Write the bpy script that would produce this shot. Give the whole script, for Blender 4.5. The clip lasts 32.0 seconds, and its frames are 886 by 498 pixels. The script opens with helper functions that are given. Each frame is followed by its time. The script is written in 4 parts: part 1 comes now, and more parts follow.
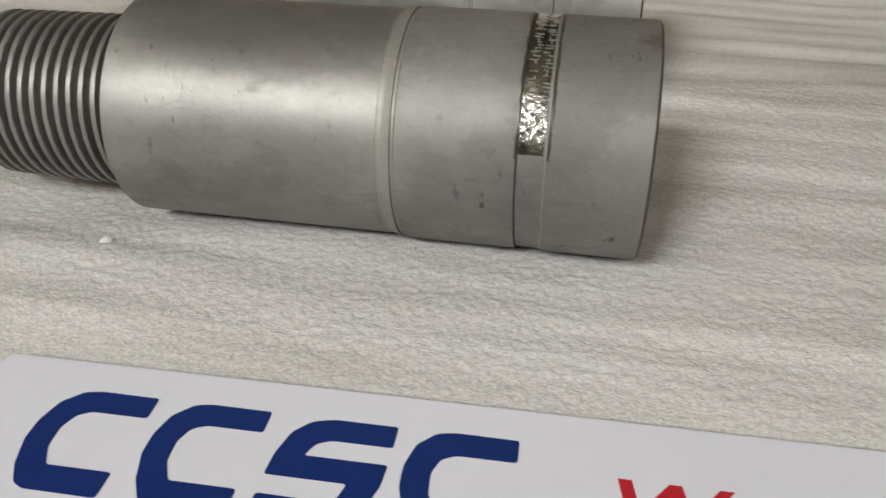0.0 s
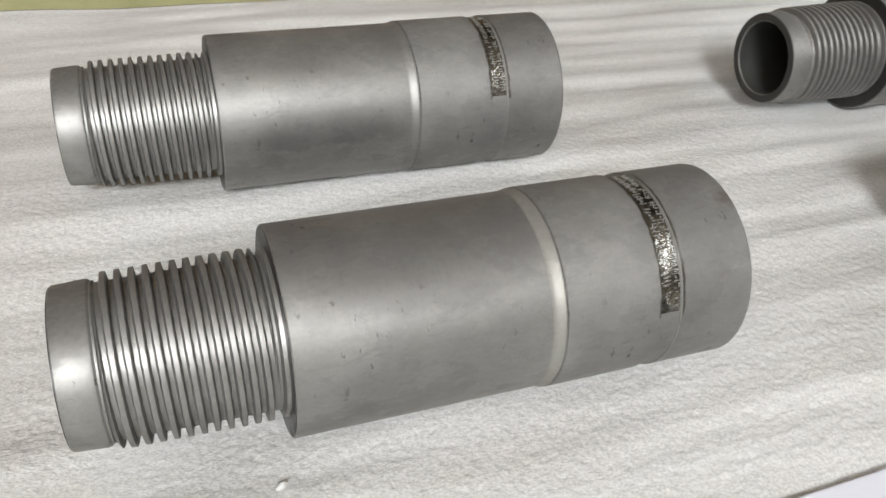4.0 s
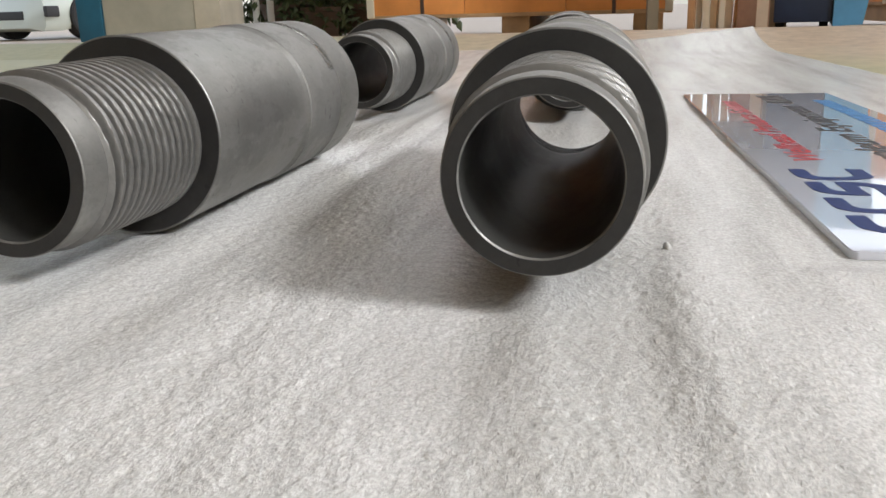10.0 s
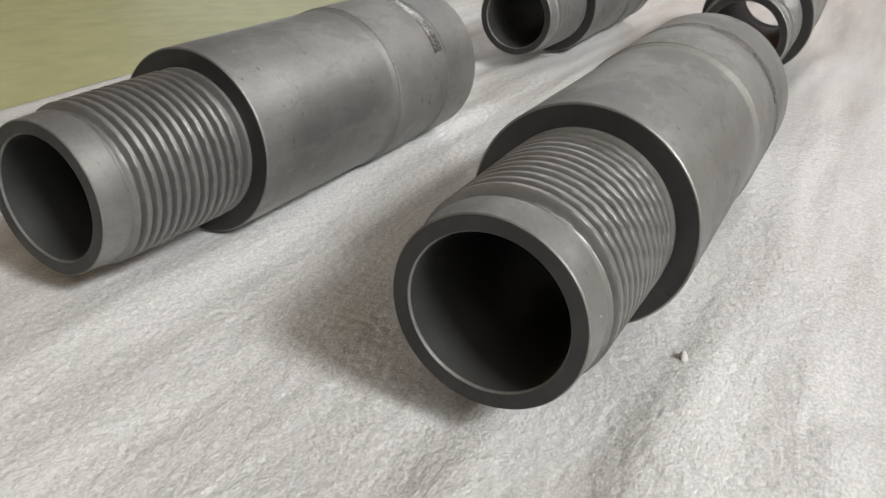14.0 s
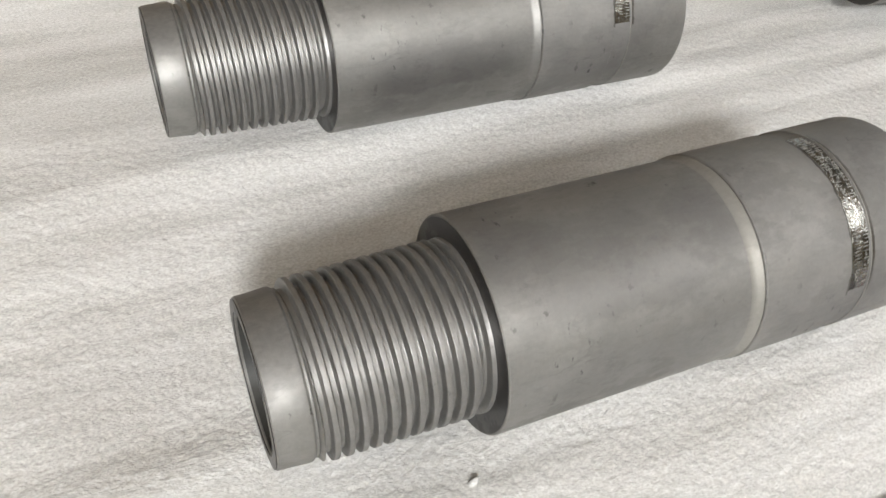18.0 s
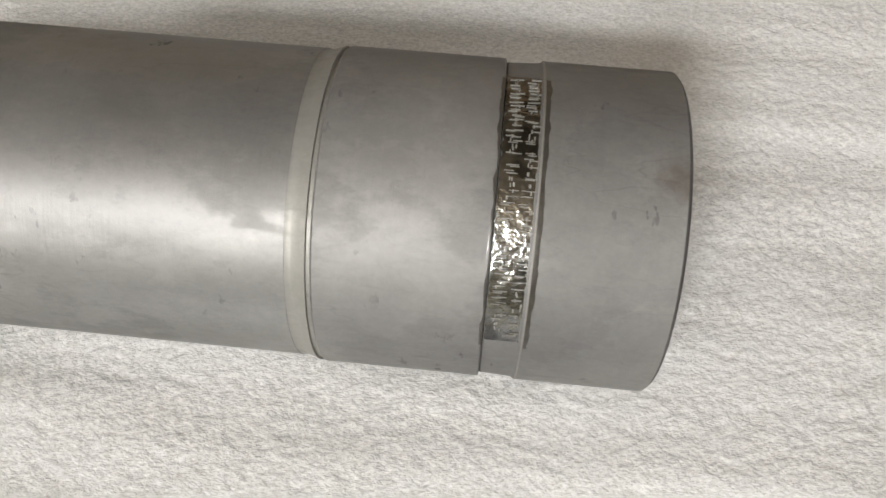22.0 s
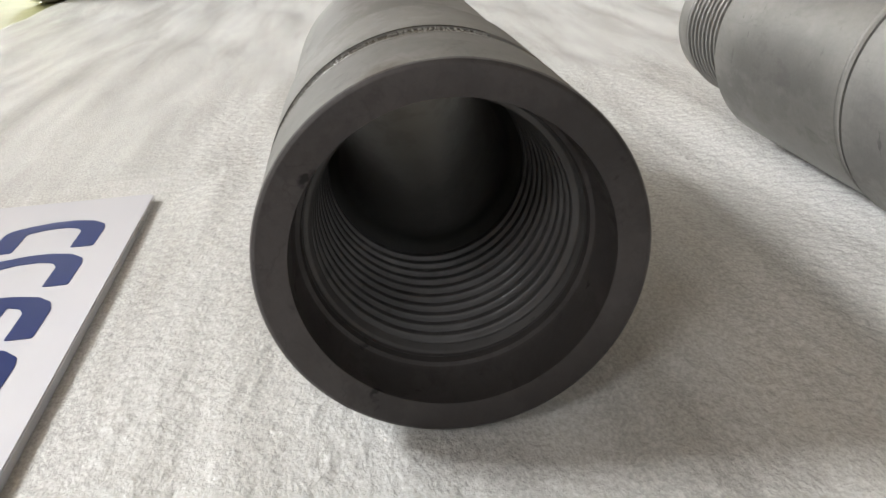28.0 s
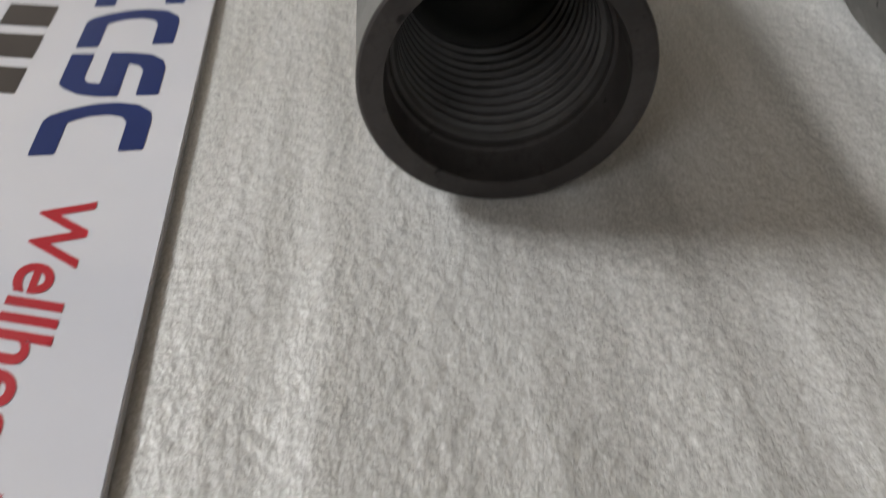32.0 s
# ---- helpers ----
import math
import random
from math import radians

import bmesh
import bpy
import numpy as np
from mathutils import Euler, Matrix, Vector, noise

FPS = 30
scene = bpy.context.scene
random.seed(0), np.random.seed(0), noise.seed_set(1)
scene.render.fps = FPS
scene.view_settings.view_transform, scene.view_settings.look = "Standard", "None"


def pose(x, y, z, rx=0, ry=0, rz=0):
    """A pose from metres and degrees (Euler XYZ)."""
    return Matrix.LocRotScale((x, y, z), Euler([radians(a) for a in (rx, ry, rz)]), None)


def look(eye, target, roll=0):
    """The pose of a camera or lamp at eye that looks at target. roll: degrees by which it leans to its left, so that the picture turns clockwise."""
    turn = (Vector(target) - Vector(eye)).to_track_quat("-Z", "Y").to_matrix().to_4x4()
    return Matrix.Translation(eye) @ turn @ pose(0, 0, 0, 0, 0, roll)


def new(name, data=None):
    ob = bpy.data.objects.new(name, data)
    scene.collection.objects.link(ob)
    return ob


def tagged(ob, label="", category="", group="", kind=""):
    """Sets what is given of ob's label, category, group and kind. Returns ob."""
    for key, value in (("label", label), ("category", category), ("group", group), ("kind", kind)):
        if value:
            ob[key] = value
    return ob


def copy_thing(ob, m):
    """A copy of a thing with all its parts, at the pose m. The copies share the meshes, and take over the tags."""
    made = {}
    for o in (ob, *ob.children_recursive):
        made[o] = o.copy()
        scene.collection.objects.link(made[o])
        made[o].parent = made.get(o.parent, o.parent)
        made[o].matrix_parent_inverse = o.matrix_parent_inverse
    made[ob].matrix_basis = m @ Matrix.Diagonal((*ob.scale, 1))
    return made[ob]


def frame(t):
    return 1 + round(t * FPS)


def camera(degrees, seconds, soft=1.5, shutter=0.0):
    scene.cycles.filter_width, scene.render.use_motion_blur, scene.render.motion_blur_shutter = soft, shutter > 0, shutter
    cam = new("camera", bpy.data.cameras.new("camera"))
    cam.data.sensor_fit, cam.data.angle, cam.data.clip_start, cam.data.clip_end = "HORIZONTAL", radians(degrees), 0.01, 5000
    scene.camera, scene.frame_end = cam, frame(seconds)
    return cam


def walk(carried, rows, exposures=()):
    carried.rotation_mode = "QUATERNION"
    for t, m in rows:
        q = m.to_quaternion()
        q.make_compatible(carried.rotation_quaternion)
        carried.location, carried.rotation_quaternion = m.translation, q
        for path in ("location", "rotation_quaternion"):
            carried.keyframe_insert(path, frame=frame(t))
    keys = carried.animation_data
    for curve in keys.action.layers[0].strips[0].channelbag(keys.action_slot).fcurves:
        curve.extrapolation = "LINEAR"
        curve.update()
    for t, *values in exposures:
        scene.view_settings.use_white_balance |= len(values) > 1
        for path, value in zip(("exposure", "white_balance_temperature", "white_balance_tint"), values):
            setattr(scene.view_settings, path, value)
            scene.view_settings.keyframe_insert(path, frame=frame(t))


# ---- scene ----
# ---------------------------------------------------------------- camera
cam = camera(55.70, 32.0, 1.5, 0.25)
ROWS = [
    (0, pose(0.2933, -0.3464, 0.2041, 58.23, -0.36, 10.53)),
    (0.5, pose(0.2544, -0.3422, 0.1956, 60.81, -0.56, 9.16)),
    (1, pose(0.2228, -0.3270, 0.1950, 62.22, -0.72, 7.07)),
    (1.5, pose(0.1895, -0.3183, 0.2017, 62.94, -1.08, 5.17)),
    (2, pose(0.1640, -0.3180, 0.2014, 63.35, -1.45, 2.63)),
    (2.5, pose(0.1445, -0.3054, 0.2017, 62.77, -1.32, -1.65)),
    (4.5, pose(0.0138, -0.2831, 0.3456, 49.22, -4.81, -27.81)),
    (5, pose(-0.0281, -0.2415, 0.3438, 47.13, -5.04, -38.00)),
    (5.5, pose(-0.0876, -0.2127, 0.2760, 49.22, -6.36, -49.86)),
    (6, pose(-0.1243, -0.1613, 0.2175, 55.34, -6.35, -60.06)),
    (6.5, pose(-0.1719, -0.1388, 0.2076, 60.46, -5.48, -64.52)),
    (7, pose(-0.1927, -0.1476, 0.1996, 64.90, -4.04, -66.84)),
    (7.5, pose(-0.1961, -0.1421, 0.1915, 65.94, -4.26, -68.70)),
    (8, pose(-0.2077, -0.1201, 0.1727, 66.86, -3.99, -70.43)),
    (8.5, pose(-0.2169, -0.0881, 0.1364, 67.97, -2.89, -73.10)),
    (9, pose(-0.2374, -0.0483, 0.1255, 69.85, -0.77, -76.50)),
    (9.5, pose(-0.2679, -0.0283, 0.1235, 72.36, 0.78, -78.06)),
    (10, pose(-0.2956, -0.0223, 0.1118, 73.90, 1.55, -79.28)),
    (10.5, pose(-0.3016, -0.0270, 0.1155, 74.11, 2.10, -79.95)),
    (11, pose(-0.3018, -0.0321, 0.1237, 73.70, 2.66, -80.02)),
    (11.5, pose(-0.3082, -0.0301, 0.1361, 72.89, 3.17, -79.59)),
    (12, pose(-0.3109, -0.0316, 0.1430, 71.88, 3.30, -78.98)),
    (12.5, pose(-0.2974, -0.0455, 0.1584, 69.91, 2.57, -76.33)),
    (13, pose(-0.2634, -0.0676, 0.1683, 67.92, 1.70, -71.65)),
    (13.5, pose(-0.2419, -0.0848, 0.1835, 66.48, 0.72, -66.58)),
    (15.5, pose(-0.1519, -0.1440, 0.1992, 60.38, -0.77, -50.26)),
    (16, pose(-0.1290, -0.1518, 0.2115, 59.49, -0.82, -46.23)),
    (16.5, pose(-0.1074, -0.1674, 0.2178, 57.21, -0.38, -40.42)),
    (17, pose(-0.0853, -0.1688, 0.2333, 52.00, -1.60, -35.45)),
    (17.5, pose(-0.0558, -0.1945, 0.2996, 45.27, -3.04, -28.77)),
    (18, pose(-0.0278, -0.1937, 0.3481, 42.20, -5.37, -22.99)),
    (18.5, pose(0.0010, -0.2151, 0.3721, 39.20, -4.19, -16.50)),
    (19, pose(0.0708, -0.2170, 0.3927, 36.75, -3.05, -11.15)),
    (19.5, pose(0.1530, -0.2043, 0.3974, 34.77, -2.00, -6.46)),
    (20, pose(0.1821, -0.1925, 0.3761, 33.04, -1.99, -2.64)),
    (20.5, pose(0.2040, -0.1754, 0.3291, 30.86, -1.28, 1.01)),
    (21, pose(0.2216, -0.1560, 0.2886, 30.28, -0.95, 3.19)),
    (21.5, pose(0.2492, -0.1483, 0.2772, 30.34, -0.85, 4.95)),
    (22, pose(0.2657, -0.1507, 0.2852, 30.53, -0.38, 5.92)),
    (22.5, pose(0.2812, -0.1550, 0.2998, 31.07, -0.06, 8.28)),
    (23, pose(0.2933, -0.1639, 0.3128, 32.12, 2.24, 13.43)),
    (23.5, pose(0.3192, -0.1655, 0.3031, 34.59, 3.82, 21.55)),
    (24, pose(0.3665, -0.1332, 0.2722, 36.76, 5.48, 30.65)),
    (24.5, pose(0.4055, -0.1027, 0.2331, 39.95, 6.32, 40.27)),
    (25, pose(0.4272, -0.0976, 0.2075, 41.81, 5.83, 48.53)),
    (25.5, pose(0.4554, -0.0779, 0.1859, 44.46, 5.09, 57.64)),
    (27.5, pose(0.5114, -0.0316, 0.1593, 61.40, 3.40, 80.80)),
    (28, pose(0.5148, -0.0197, 0.1390, 66.80, 3.31, 83.69)),
    (28.5, pose(0.5108, -0.0115, 0.1147, 69.87, 3.05, 84.55)),
    (29, pose(0.5037, -0.0077, 0.1085, 71.44, 3.02, 84.73)),
    (29.5, pose(0.5005, 0.0097, 0.1186, 72.34, 1.42, 84.93)),
    (30, pose(0.5035, 0.0339, 0.1235, 72.32, 1.28, 85.36)),
    (30.5, pose(0.5052, 0.0317, 0.1291, 70.12, 1.35, 86.09)),
    (31, pose(0.5210, 0.0076, 0.1606, 61.59, 0.82, 86.88)),
    (31.5, pose(0.5291, -0.0240, 0.2116, 52.99, -0.85, 86.70)),
    (31.6, pose(0.5384, -0.0266, 0.2076, 50.06, 0.55, 85.32)),
    (31.8, pose(0.5649, -0.0279, 0.1839, 53.30, 0.66, 86.87)),
    (32, pose(0.5645, -0.0379, 0.2056, 46.83, 0.03, 86.29)),
]
walk(cam, ROWS, exposures=[(0.0, -0.09, 6750, 8.3), (1.0, 0.09, 6560, 9.3), (2.0, 0.27, 6420, 8.3), (4.5, 0.43, 6420, 9.3), (5.0, 0.43, 6420, 9.3), (6.0, -0.17, 6440, 9.3), (7.0, 0.12, 6440, 9.3), (8.0, 0.08, 6440, 8.3),
                         (9.0, 0.28, 6440, 9.3), (11.0, 0.32, 6440, 10.3), (13.0, 0.19, 6440, 9.3), (16.0, 0.63, 6530, 9.3), (17.0, 0.58, 6530, 9.3), (18.0, 0.51, 6550, 9.3), (20.0, 0.55, 6580, 9.3), (21.0, 0.35, 6600, 9.3),
                         (22.5, 0.43, 6600, 9.3), (24.0, 0.30, 6570, 9.3), (25.0, 0.38, 6550, 9.3), (28.0, 0.40, 6500, 9), (30.0, 0.43, 6500, 8), (31.0, 0.41, 6500, 6), (32.0, -0.34, 6500, 9)])

# ---------------------------------------------------------------- light
world = bpy.data.worlds.new("sky")
scene.world = world
world.use_nodes = True
wn = world.node_tree
sky = wn.nodes.new("ShaderNodeTexSky")
sky.sky_type = "NISHITA"
sky.sun_disc = False
sky.sun_elevation = radians(42)
sky.sun_rotation = radians(188)
haze = wn.nodes.new("ShaderNodeHueSaturation")
haze.inputs["Saturation"].default_value = 0.4
wn.links.new(sky.outputs[0], haze.inputs["Color"])
wn.links.new(haze.outputs[0], wn.nodes["Background"].inputs[0])
wn.nodes["Background"].inputs[1].default_value = 0.22


def sun_lamp(strength, azimuth, elevation, angle):
    d = bpy.data.lights.new("sun", "SUN")
    d.energy, d.angle, d.color = strength, radians(angle), (1.0, 0.96, 0.9)
    ob = new("sun", d)
    a, e = radians(azimuth), radians(elevation)
    ob.matrix_world = look((20 * math.cos(a) * math.cos(e), 20 * math.sin(a) * math.cos(e), 20 * math.sin(e)), (0, 0, 0))
    return ob


sun_lamp(0.5, -98, 42, 10)


def window_light(name, eye, target, w, h, watts, color=(1, 1, 1)):
    """The sky's light that comes in through one opening."""
    d = bpy.data.lights.new(name, "AREA")
    d.shape, d.size, d.size_y, d.energy, d.color = "RECTANGLE", w, h, watts, color
    ob = new(name, d)
    ob.matrix_world = look(eye, target)
    return ob


HALL = dict(x0=-5.5, x1=4.5, y0=-5.0, y1=6.5, top=5.6)
window_light("window_light", (-4.0, -5.12, 4.35), (-4.0, 0, 4.35), 1.8, 1.3, 190, (0.97, 0.985, 1.0))
window_light("window_light", (-1.5, -5.12, 4.0), (-1.5, 0, 4.0), 1.7, 1.5, 790, (0.97, 0.985, 1.0))
window_light("window_light", (4.62, -3.35, 4.15), (0, -3.35, 4.15), 2.5, 1.5, 175, (0.98, 0.985, 1.0))
window_light("window_light", (-5.62, -1.95, 1.25), (0, -1.95, 1.25), 1.3, 0.7, 18, (0.95, 0.97, 1.0))
window_light("window_light", (4.62, 1.0, 2.37), (0, 1.0, 2.37), 3.0, 0.93, 50, (0.95, 0.97, 1.0))
window_light("window_light", (4.62, -0.55, 0.99), (0, -0.55, 0.99), 0.5, 0.68, 4.5, (0.97, 0.98, 1.0))


# ---------------------------------------------------------------- materials
def material(name):
    m = bpy.data.materials.new(name)
    m.use_nodes = True
    return m, m.node_tree, m.node_tree.nodes["Principled BSDF"]


def node(nt, kind, **values):
    n = nt.nodes.new(kind)
    for k, v in values.items():
        n.inputs[k].default_value = v
    return n


def noise_of(nt, scale, detail=4.0, rough=0.55, stretch=(1, 1, 1), coords="Object"):
    tc = nt.nodes.new("ShaderNodeTexCoord")
    mp = nt.nodes.new("ShaderNodeMapping")
    mp.inputs["Scale"].default_value = stretch
    nt.links.new(tc.outputs[coords], mp.inputs[0])
    n = node(nt, "ShaderNodeTexNoise", Scale=scale, Detail=detail, Roughness=rough)
    nt.links.new(mp.outputs[0], n.inputs["Vector"])
    return n.outputs["Fac"]


def ramp(nt, fac, stops):
    r = nt.nodes.new("ShaderNodeValToRGB")
    e = r.color_ramp.elements
    while len(e) < len(stops):
        e.new(0.5)
    for el, (p, c) in zip(e, stops):
        el.position = p
        el.color = (*c, 1) if len(c) == 3 else c
    nt.links.new(fac, r.inputs[0])
    return r.outputs[0]


def mix(nt, fac, a, b, blend="MIX"):
    m = nt.nodes.new("ShaderNodeMix")
    m.data_type = "RGBA"
    m.blend_type = blend
    for sock, v in ((m.inputs[0], fac), (m.inputs[6], a), (m.inputs[7], b)):
        if isinstance(v, bpy.types.NodeSocket):
            nt.links.new(v, sock)
        elif isinstance(v, (tuple, list)):
            sock.default_value = (*v, 1) if len(v) == 3 else v
        else:
            sock.default_value = v
    return m.outputs[2]


def bump(nt, bsdf, height, strength, distance, before=None):
    b = node(nt, "ShaderNodeBump", Strength=strength, Distance=distance)
    nt.links.new(height, b.inputs["Height"])
    if before is not None:
        nt.links.new(before, b.inputs["Normal"])
    nt.links.new(b.outputs[0], bsdf.inputs["Normal"])
    return b.outputs[0]


def grey(v):
    return (v, v, v)


def scaled(c, k):
    return tuple(k * v for v in c)


def steel(name, dark, light, rough=(0.48, 0.62), metal=0.65, lathe=0.25, wear=1.0, spec=0.4):
    """Phosphated machined steel: cloudy grey, blotches with crisp rims, hair scratches, dark nicks."""
    m, nt, p = material(name)
    cloud = noise_of(nt, 13, 5, 0.62)
    patch = noise_of(nt, 22, 9, 0.66, (0.6, 1, 1))
    blotch = noise_of(nt, 52, 5, 0.6, (0.5, 1.3, 1.3))
    fine = noise_of(nt, 420, 4, 0.7)
    spots = noise_of(nt, 190, 3, 0.6, (1, 0.55, 0.55))
    where = noise_of(nt, 21, 3, 0.6)
    base = ramp(nt, cloud, ((0.3, dark), (0.72, light)))
    base = mix(nt, 0.20, base, ramp(nt, fine, ((0.3, grey(0.36)), (0.7, grey(0.64)))), "OVERLAY")
    base = mix(nt, 0.45 * wear, base, ramp(nt, patch, ((0.40, grey(0.43)), (0.475, grey(0.50)), (0.505, grey(0.58)), (0.60, grey(0.50)))), "OVERLAY")
    base = mix(nt, 0.26 * wear, base, ramp(nt, blotch, ((0.47, grey(0.50)), (0.495, grey(0.40)), (0.515, grey(0.52)), (0.66, grey(0.54)))), "OVERLAY")
    here = ramp(nt, where, ((0.46, grey(0.0)), (0.62, grey(1.0))))
    nick = mix(nt, 1.0, ramp(nt, spots, ((0.30, grey(1.0)), (0.345, grey(0.0)))), here, "MULTIPLY")
    base = mix(nt, mix(nt, 1.0, nick, grey(0.75 * wear), "MULTIPLY"), base, scaled(dark, 0.35))
    hair = noise_of(nt, 26, 4, 0.55, (0.45, 1.6, 1.6))
    line = mix(nt, 1.0, ramp(nt, hair, ((0.492, grey(0.0)), (0.5, grey(1.0)), (0.508, grey(0.0)))), here, "MULTIPLY")
    base = mix(nt, mix(nt, 1.0, line, grey(0.22 * wear), "MULTIPLY"), base, scaled(dark, 0.5))
    nt.links.new(base, p.inputs["Base Color"])
    nt.links.new(ramp(nt, patch, ((0.35, grey(rough[1] + 0.02)), (0.47, grey(rough[1])), (0.505, grey(rough[0])), (0.65, grey(rough[0] - 0.02)))), p.inputs["Roughness"])
    p.inputs["Metallic"].default_value = metal
    p.inputs["Specular IOR Level"].default_value = spec
    turn = noise_of(nt, 900, 1, 0.5, (1, 0.02, 0.02))
    n1 = bump(nt, p, turn, lathe, 0.00012)
    bump(nt, p, fine, 0.3, 0.0002, n1)
    return m


STEEL = steel("phosphated_steel", (0.158, 0.153, 0.145), (0.254, 0.248, 0.235), (0.52, 0.60), 0.74)
STEEL_COLLAR = steel("dull_collar_steel", (0.150, 0.145, 0.138), (0.238, 0.232, 0.220), (0.61, 0.68), 0.68)
STEEL_THREAD = steel("thread_steel", (0.160, 0.155, 0.147), (0.255, 0.248, 0.237), (0.46, 0.56), 0.72, 0.0, 0.4)
# same steel as the body; the box end's shade is put into its colour
STEEL_FACE_SHADED = steel("shaded_end_face_steel", (0.042, 0.038, 0.037), (0.074, 0.067, 0.065), (0.5, 0.65), 0.2, 0.25, 1.3, 0.2)
# body steel painted near-black for the shade on faces towards -x
STEEL_PIN_SHADED = steel("shaded_pin_face_steel", (0.018, 0.017, 0.016), (0.032, 0.030, 0.029), (0.36, 0.46), 0.25, 0.25, 1.3, 0.5)
# darker copy of the steel: the gloom inside the bore is part of the colour
STEEL_BORE_SHADED = steel("shaded_bore_steel", (0.026, 0.026, 0.024), (0.046, 0.045, 0.041), (0.52, 0.56), 0.2, 0.0, 0.2)
# thread steel coloured darker to carry the shade inside the box end
STEEL_BOX_SHADED = steel("shaded_box_steel", (0.062, 0.059, 0.058), (0.108, 0.102, 0.099), (0.40, 0.52), 0.3, 0.0, 0.6)
STEEL_BEAD = steel("bead_steel", (0.205, 0.198, 0.180), (0.275, 0.265, 0.242), (0.54, 0.64), 0.6, 0.5, 0.5)


def bright_steel():
    """Ground and oiled band with a wavy, shiny surface."""
    m, nt, p = material("ground_bright_steel")
    n = noise_of(nt, 130, 4, 0.6)
    base = ramp(nt, n, ((0.36, (0.085, 0.083, 0.075)), (0.62, (0.33, 0.325, 0.30))))
    nt.links.new(base, p.inputs["Base Color"])
    p.inputs["Metallic"].default_value = 0.95
    p.inputs["Roughness"].default_value = 0.2
    bump(nt, p, noise_of(nt, 300, 3, 0.6), 0.8, 0.0008)
    return m


BAND = bright_steel()


def stained_steel():
    """The same grey steel with one brown rust blotch at the rim."""
    m = STEEL_COLLAR.copy()
    m.name = "rust_stained_steel"
    nt = m.node_tree
    p = nt.nodes["Principled BSDF"]
    before = p.inputs["Base Color"].links[0].from_socket
    tc = nt.nodes.new("ShaderNodeTexCoord")
    d = nt.nodes.new("ShaderNodeVectorMath")
    d.operation = "DISTANCE"
    d.inputs[1].default_value = (0.3175, -0.0140, 0.0498)
    nt.links.new(tc.outputs["Object"], d.inputs[0])
    wob = node(nt, "ShaderNodeMath")
    wob.operation = "MULTIPLY_ADD"
    wob.inputs[1].default_value = 0.016
    nt.links.new(noise_of(nt, 190, 4, 0.65), wob.inputs[0])
    nt.links.new(d.outputs["Value"], wob.inputs[2])
    mask = node(nt, "ShaderNodeMapRange")
    mask.inputs[1].default_value, mask.inputs[2].default_value, mask.inputs[3].default_value, mask.inputs[4].default_value = 0.010, 0.016, 0.5, 0.0
    nt.links.new(wob.outputs[0], mask.inputs[0])
    nt.links.new(mix(nt, mask.outputs[0], before, (0.085, 0.062, 0.042)), p.inputs["Base Color"])
    return m


STAINED = stained_steel()


def tide_marked_steel(name, edge, x0, x1, depth, width):
    """The same grey steel with a darker film above a ragged tide mark along the barrel."""
    m = STEEL.copy()
    m.name = name
    nt = m.node_tree
    p = nt.nodes["Principled BSDF"]
    before = p.inputs["Base Color"].links[0].from_socket
    tc = nt.nodes.new("ShaderNodeTexCoord")
    sp = nt.nodes.new("ShaderNodeSeparateXYZ")
    nt.links.new(tc.outputs["Object"], sp.inputs[0])
    wob = node(nt, "ShaderNodeMath")
    wob.operation = "MULTIPLY_ADD"
    wob.inputs[1].default_value = 0.030
    nt.links.new(noise_of(nt, 34, 6, 0.62, (0.8, 1, 1)), wob.inputs[0])
    nt.links.new(sp.outputs[2], wob.inputs[2])

    def faded(value, a, b):
        mr = node(nt, "ShaderNodeMapRange")
        mr.inputs[1].default_value, mr.inputs[2].default_value = a, b
        nt.links.new(value, mr.inputs[0])
        return mr.outputs[0]

    film = faded(wob.outputs[0], edge + 0.015, edge + 0.0185)
    film = mix(nt, 1.0, film, faded(wob.outputs[0], edge + 0.015 + width + 0.02, edge + 0.015 + width), "MULTIPLY")
    film = mix(nt, 1.0, film, faded(sp.outputs[0], x0, x0 + 0.02), "MULTIPLY")
    film = mix(nt, 1.0, film, faded(sp.outputs[0], x1, x1 - 0.02), "MULTIPLY")
    film = mix(nt, 1.0, film, faded(sp.outputs[1], 0.03, -0.005), "MULTIPLY")
    nt.links.new(mix(nt, mix(nt, 1.0, film, grey(depth), "MULTIPLY"), before, (0.095, 0.092, 0.088)), p.inputs["Base Color"])
    return m


TIDE_HIGH = tide_marked_steel("tide_marked_steel", 0.031, 0.098, 0.214, 0.30, 0.05)
TIDE_LOW = tide_marked_steel("streaked_steel", -0.004, 0.105, 0.212, 0.42, 0.010)


def plain(name, color, rough=0.5, metal=0.0, vary=0.12, scale=30, bumps=0.0, coat=0.0, spec=0.5):
    m, nt, p = material(name)
    n = noise_of(nt, scale, 5, 0.6)
    lo, hi = tuple(c * (1 - vary) for c in color), tuple(min(1, c * (1 + vary)) for c in color)
    nt.links.new(ramp(nt, n, ((0.3, lo), (0.7, hi))), p.inputs["Base Color"])
    p.inputs["Roughness"].default_value, p.inputs["Metallic"].default_value = rough, metal
    p.inputs["Coat Weight"].default_value = coat
    p.inputs["Specular IOR Level"].default_value = spec
    if bumps:
        bump(nt, p, noise_of(nt, scale * 6, 4, 0.6), 0.4, bumps)
    return m


